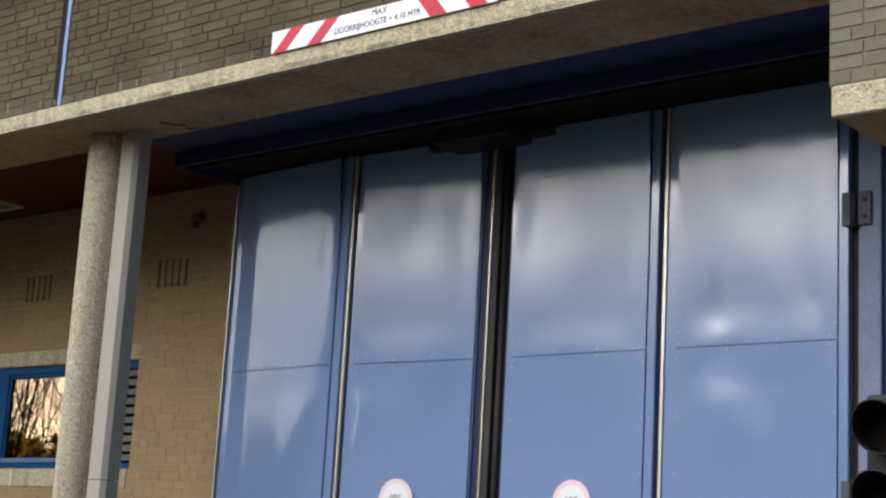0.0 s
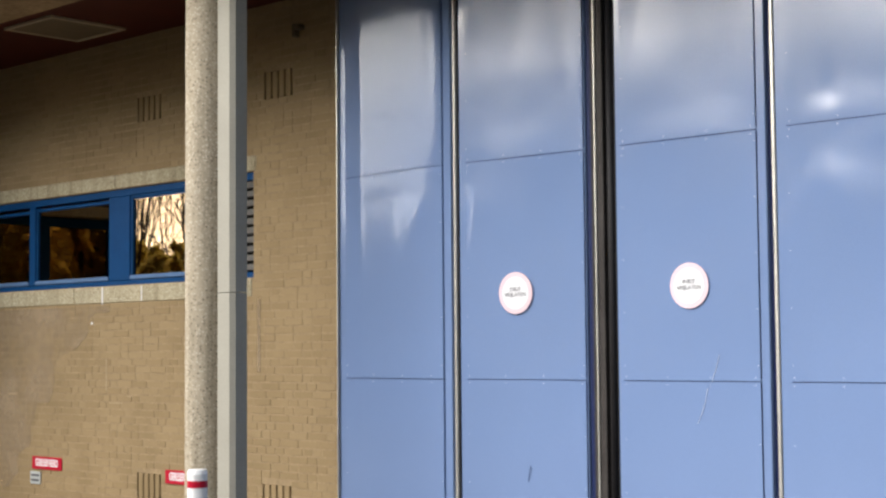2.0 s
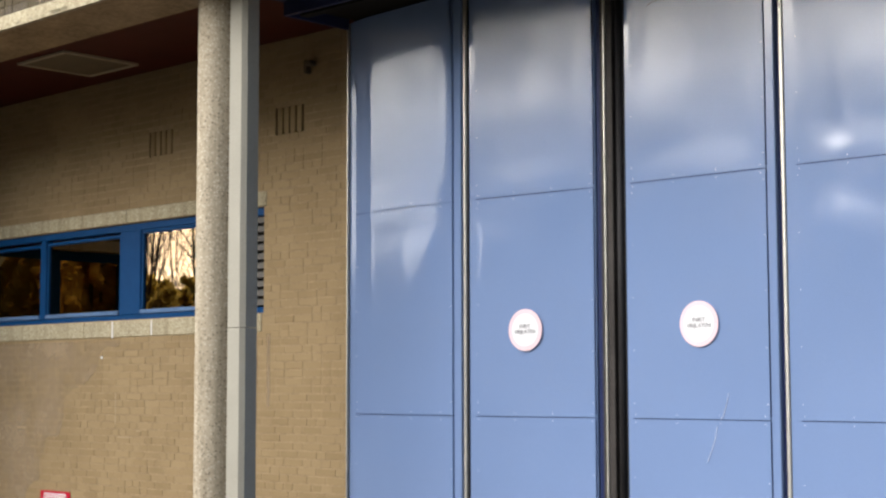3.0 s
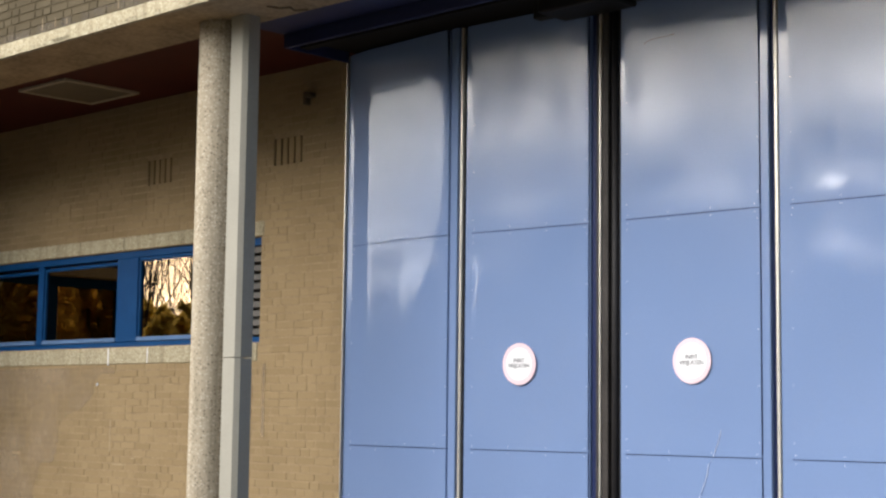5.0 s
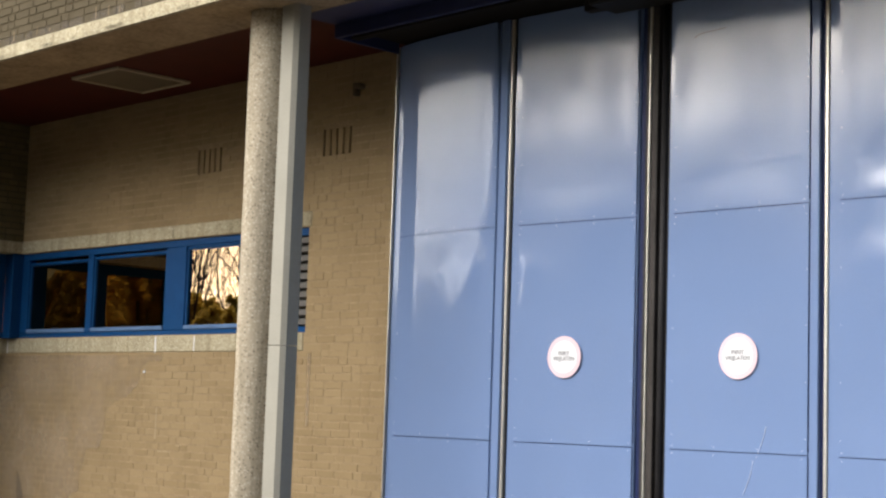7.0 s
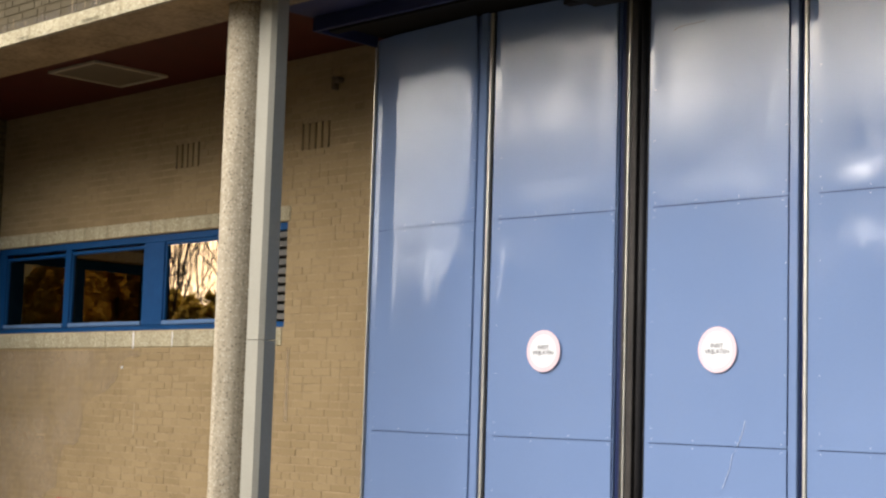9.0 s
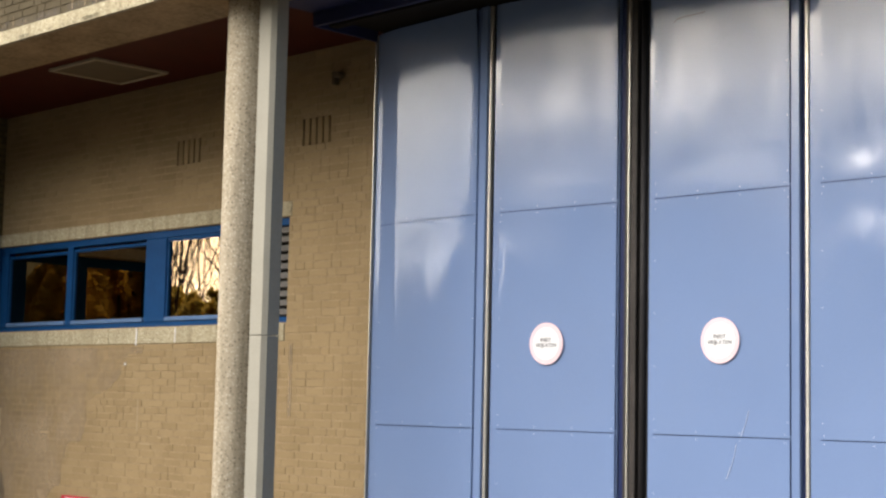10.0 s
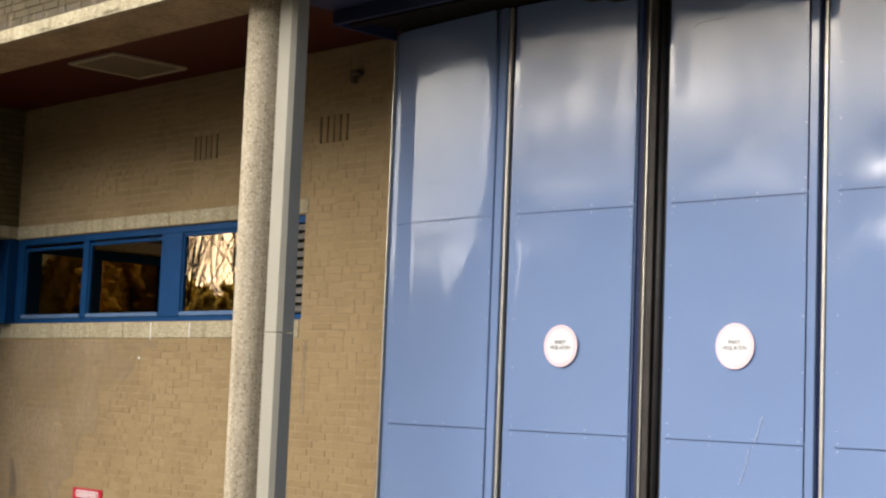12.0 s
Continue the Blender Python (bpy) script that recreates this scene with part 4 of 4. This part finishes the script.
def bush(x, y, h, w, seed):
    """Evergreen bush: an uneven crown of small leaf faces round a few stems."""
    r = np.random.RandomState(seed)
    t = thing("evergreen_bush", "dense dark evergreen bush across the yard", "bush", group="bushes across the yard", at=(x, y, 0))
    n_ = 9000
    a, q = r.uniform(0, 6.283, n_), r.uniform(0, 1, n_) ** 0.7
    z = q * h * (0.75 + 0.25 * np.sin(a * 3 + seed))
    rad = w * np.sqrt(np.maximum(0.02, 1 - (q * 0.97) ** 2)) * r.uniform(0.72, 1.05, n_)
    c = np.stack([rad * np.cos(a), rad * np.sin(a), z + 0.05], 1)
    e1, e2 = r.normal(size=(n_, 3)), r.normal(size=(n_, 3))
    e1 /= np.linalg.norm(e1, axis=1)[:, None]
    e2 /= np.linalg.norm(e2, axis=1)[:, None]
    s = r.uniform(0.08, 0.19, n_)[:, None]
    v = np.concatenate([c + e1 * s, c + e2 * s, c - e1 * s, c - e2 * s], 1).reshape(-1, 3)
    me = bpy.data.meshes.new("crown")
    me.from_pydata(v.tolist(), [], [(4 * i, 4 * i + 1, 4 * i + 2, 4 * i + 3) for i in range(n_)])
    me.materials.append(LEAF)
    o = new("crown", me)
    o.parent = t
    bm = bmesh.new()
    for k in range(4):
        cyl_bm((0.3 * math.cos(k * 1.6), 0.3 * math.sin(k * 1.6), h * 0.35), 0.05, h * 0.7, seg=6, bm=bm)
    part("stem", bm, BARK, t)
    return t


bushes = [bush(-40, -19, 4.2, 2.2, 1), bush(-36, -18.5, 3.6, 2.4, 2), bush(-32, -19, 4.4, 2.3, 3)]
for i in range(16):
    x = -60 + i * 3.6 if i < 5 else -64 + 16 + (i - 5) * 3.9 + 20
    copy_thing(bushes[i % 3], Matrix.Translation((x, -18.5 - (i % 3) * 0.8, 0)) @ Matrix.Rotation(i * 1.3, 4, "Z") @ Matrix.Diagonal((1, 1, 0.68 + 0.05 * (i % 5), 1)))

for i, (x, y, k) in enumerate(((-44.5, -20.5, 1.15), (-41.2, -20.2, 1.2), (-38.8, -21.4, 1.2), (-27, -21.5, 1.15), (-33.2, -21, 1.2), (-36.4, -21.5, 1.15), (-30.4, -21.5, 1.15), (-28, -25.5, 1.2), (-35, -24.5, 1.4), (-31.8, -25, 1.5), (-24.5, -28, 1.3), (-23.5, -25, 1.15), (-20.5, -27, 1.3), (-17.5, -26, 1.2), (-14.5, -27.5, 1.3), (-11.5, -26, 1.2), (-8.5, -27, 1.25), (-5.5, -26, 1.2), (-2.5, -27, 1.2),
                                (19, -24, 1.6), (24, -23, 1.7), (29, -24, 1.6), (34, -23.5, 1.7), (39, -24, 0.95), (43, -23, 0.8), (47, -24, 0.75), (51, -23.5, 0.85),
                                (-42, 10, 0.9), (-43, 13.5, 1.1), (-41, 16.5, 1.0), (-44, 20, 1.2), (-42, 23.5, 0.9))):
    copy_thing(bushes[i % 3], Matrix.Translation((x, y, 0)) @ Matrix.Rotation(i * 2.1, 4, "Z") @ Matrix.Diagonal((k, k, k, 1)))

# dense young wood behind the hedge, its stems thinning out upwards
rnd = random.Random(21)
verts, faces = [], []
for i in range(4500):
    x, y = rnd.uniform(-54, 16) if i < 3600 else rnd.uniform(16, 36), rnd.uniform(-33, -27)
    if x < -27 and rnd.random() < 0.85:
        continue
    h, r = rnd.uniform(9.0, 12.6), rnd.uniform(0.03, 0.075) * (0.30 if x < -27 else 1.0)
    lx, ly, k = rnd.gauss(0, 0.55), rnd.gauss(0, 0.5), len(verts)
    for f, s in ((0, 1.0), (0.5, 0.75), (1, 0.15)):
        for a in (0, 2.1, 4.2):
            verts.append((x + lx * f * f + r * s * math.cos(a), y + ly * f * f + r * s * math.sin(a), h * f))
    for q in (0, 3):
        for a in range(3):
            b = (a + 1) % 3
            faces.append((k + q + a, k + q + b, k + q + 3 + b, k + q + 3 + a))
me = bpy.data.meshes.new("far_wood")
me.from_pydata(verts, [], faces)
me.materials.append(BARK)
tagged(new("far_wood", me), "dense young bare wood behind the hedge", "wood", kind="stuff")

# unseen dark block, added so that part of the door reflects something dark
blocker = thing("far_building", "unseen dark block added to darken part of the door's reflection", "building", at=(-26.4, -13.0, 0))
part("wall", box_bm(-12, 0, 0, 8, 0, 11.7), BLOCKER_RED, blocker)
part("roof", box_bm(-12.3, 0.25, -0.25, 8.3, 11.7, 12.0, 0.02), SLAB, blocker)
for k in range(4):
    w_ = part("window", box_bm(-11 + k * 2.8, -9.2 + k * 2.8, -0.03, 0.02, 5.2, 6.6), WINDOW_BLUE, blocker)
    part("pane", box_bm(-10.9 + k * 2.8, -9.3 + k * 2.8, -0.036, -0.031, 5.3, 6.5), DARK, w_)

# ---- ventilation openings of upright bricks ----
for (vx, vz) in VENTS:
    v = thing("wall_vent", "ventilation opening of upright bricks with dark open joints", "vent", group="vents in the recess wall")
    part("void", box_bm(vx, vx + 0.34, YB + 0.05, YB + 0.056, vz, vz + 0.215), DARK, v)
    for k in range(4):
        bx = vx + 0.022 + k * 0.0785
        part("upright_brick", box_bm(bx, bx + 0.0605, YB - 0.0115, YB + 0.048, vz + 0.002, vz + 0.213, 0.003), BRICK, v)

# ---- plinth of dark blocks along the foot of the wall ----
plinth = thing("wall_plinth", "low plinth of dark dirty brick blocks under the buff wall", "plinth", "structure")
part("mortar_bed", box_bm(XS_LOW + 0.02, -3.5, YB - 0.022, YB - 0.009, 0.0, 0.148), MORTAR_DARK, plinth)
rnd = random.Random(12)
block = box_bm(0, 0.212, -0.012, 0, 0, 0.064, 0.004)
block_mesh = bpy.data.meshes.new("block")
block.to_mesh(block_mesh)
block.free()
block_mesh.materials.append(BRICK_PLINTH)
for row in range(2):
    for k in range(28):
        ob = new("block", block_mesh)
        ob.parent = plinth
        ob.location = (XS_LOW + 0.03 + 0.11 * row + k * 0.222, YB - 0.020 + rnd.uniform(-0.003, 0.002), 0.006 + row * 0.073)

# grey repair at the foot of the wall beside the door
repair = thing("repaired_blocks", "grey patch of mortared blocks low on the brick wall", "repair")
for x0, z0, w_ in ((-4.31, 0.19, 0.16), (-4.14, 0.19, 0.15), (-4.26, 0.253, 0.18), (-4.20, 0.155, 0.22)):
    part("block", box_bm(x0, x0 + w_, YB - 0.0165, YB - 0.010, z0, z0 + (0.056 if z0 > 0.16 else 0.03), 0.002), BLOCK_GREY, repair)

# ---- bricks, wall by wall ----
brick_wall(recess, L, 0.0, 2.05, vent_holes, (4.9, 6.3, 0.55, 1.95), BRICK, 11)
brick_wall(recess, L, 2.05, 3.175, [(-1, W_X1 - 0.02 - XS_LOW, 2.0, 2.197), (-1, W_X1 - XS_LOW, 2.19, 3.05), (-1, W_X1 + 0.03 - XS_LOW, 3.04, 3.2)], None, BRICK, 12)
brick_wall(recess, L, 3.182, CEIL_Z, vent_holes, None, BRICK, 13)
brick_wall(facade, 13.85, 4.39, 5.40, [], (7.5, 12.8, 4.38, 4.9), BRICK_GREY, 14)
brick_wall(pier, 3.0, 3.658, 6.2, [], (0.0, 1.4, 3.6, 4.8), BRICK_PIER, 15)
brick_wall(side_low, YB - YF, 0.0, 2.05, [], None, BRICK, 16)
brick_wall(side_up, YB - YF, 3.18, CEIL_Z, [], None, BRICK_DARK, 17)
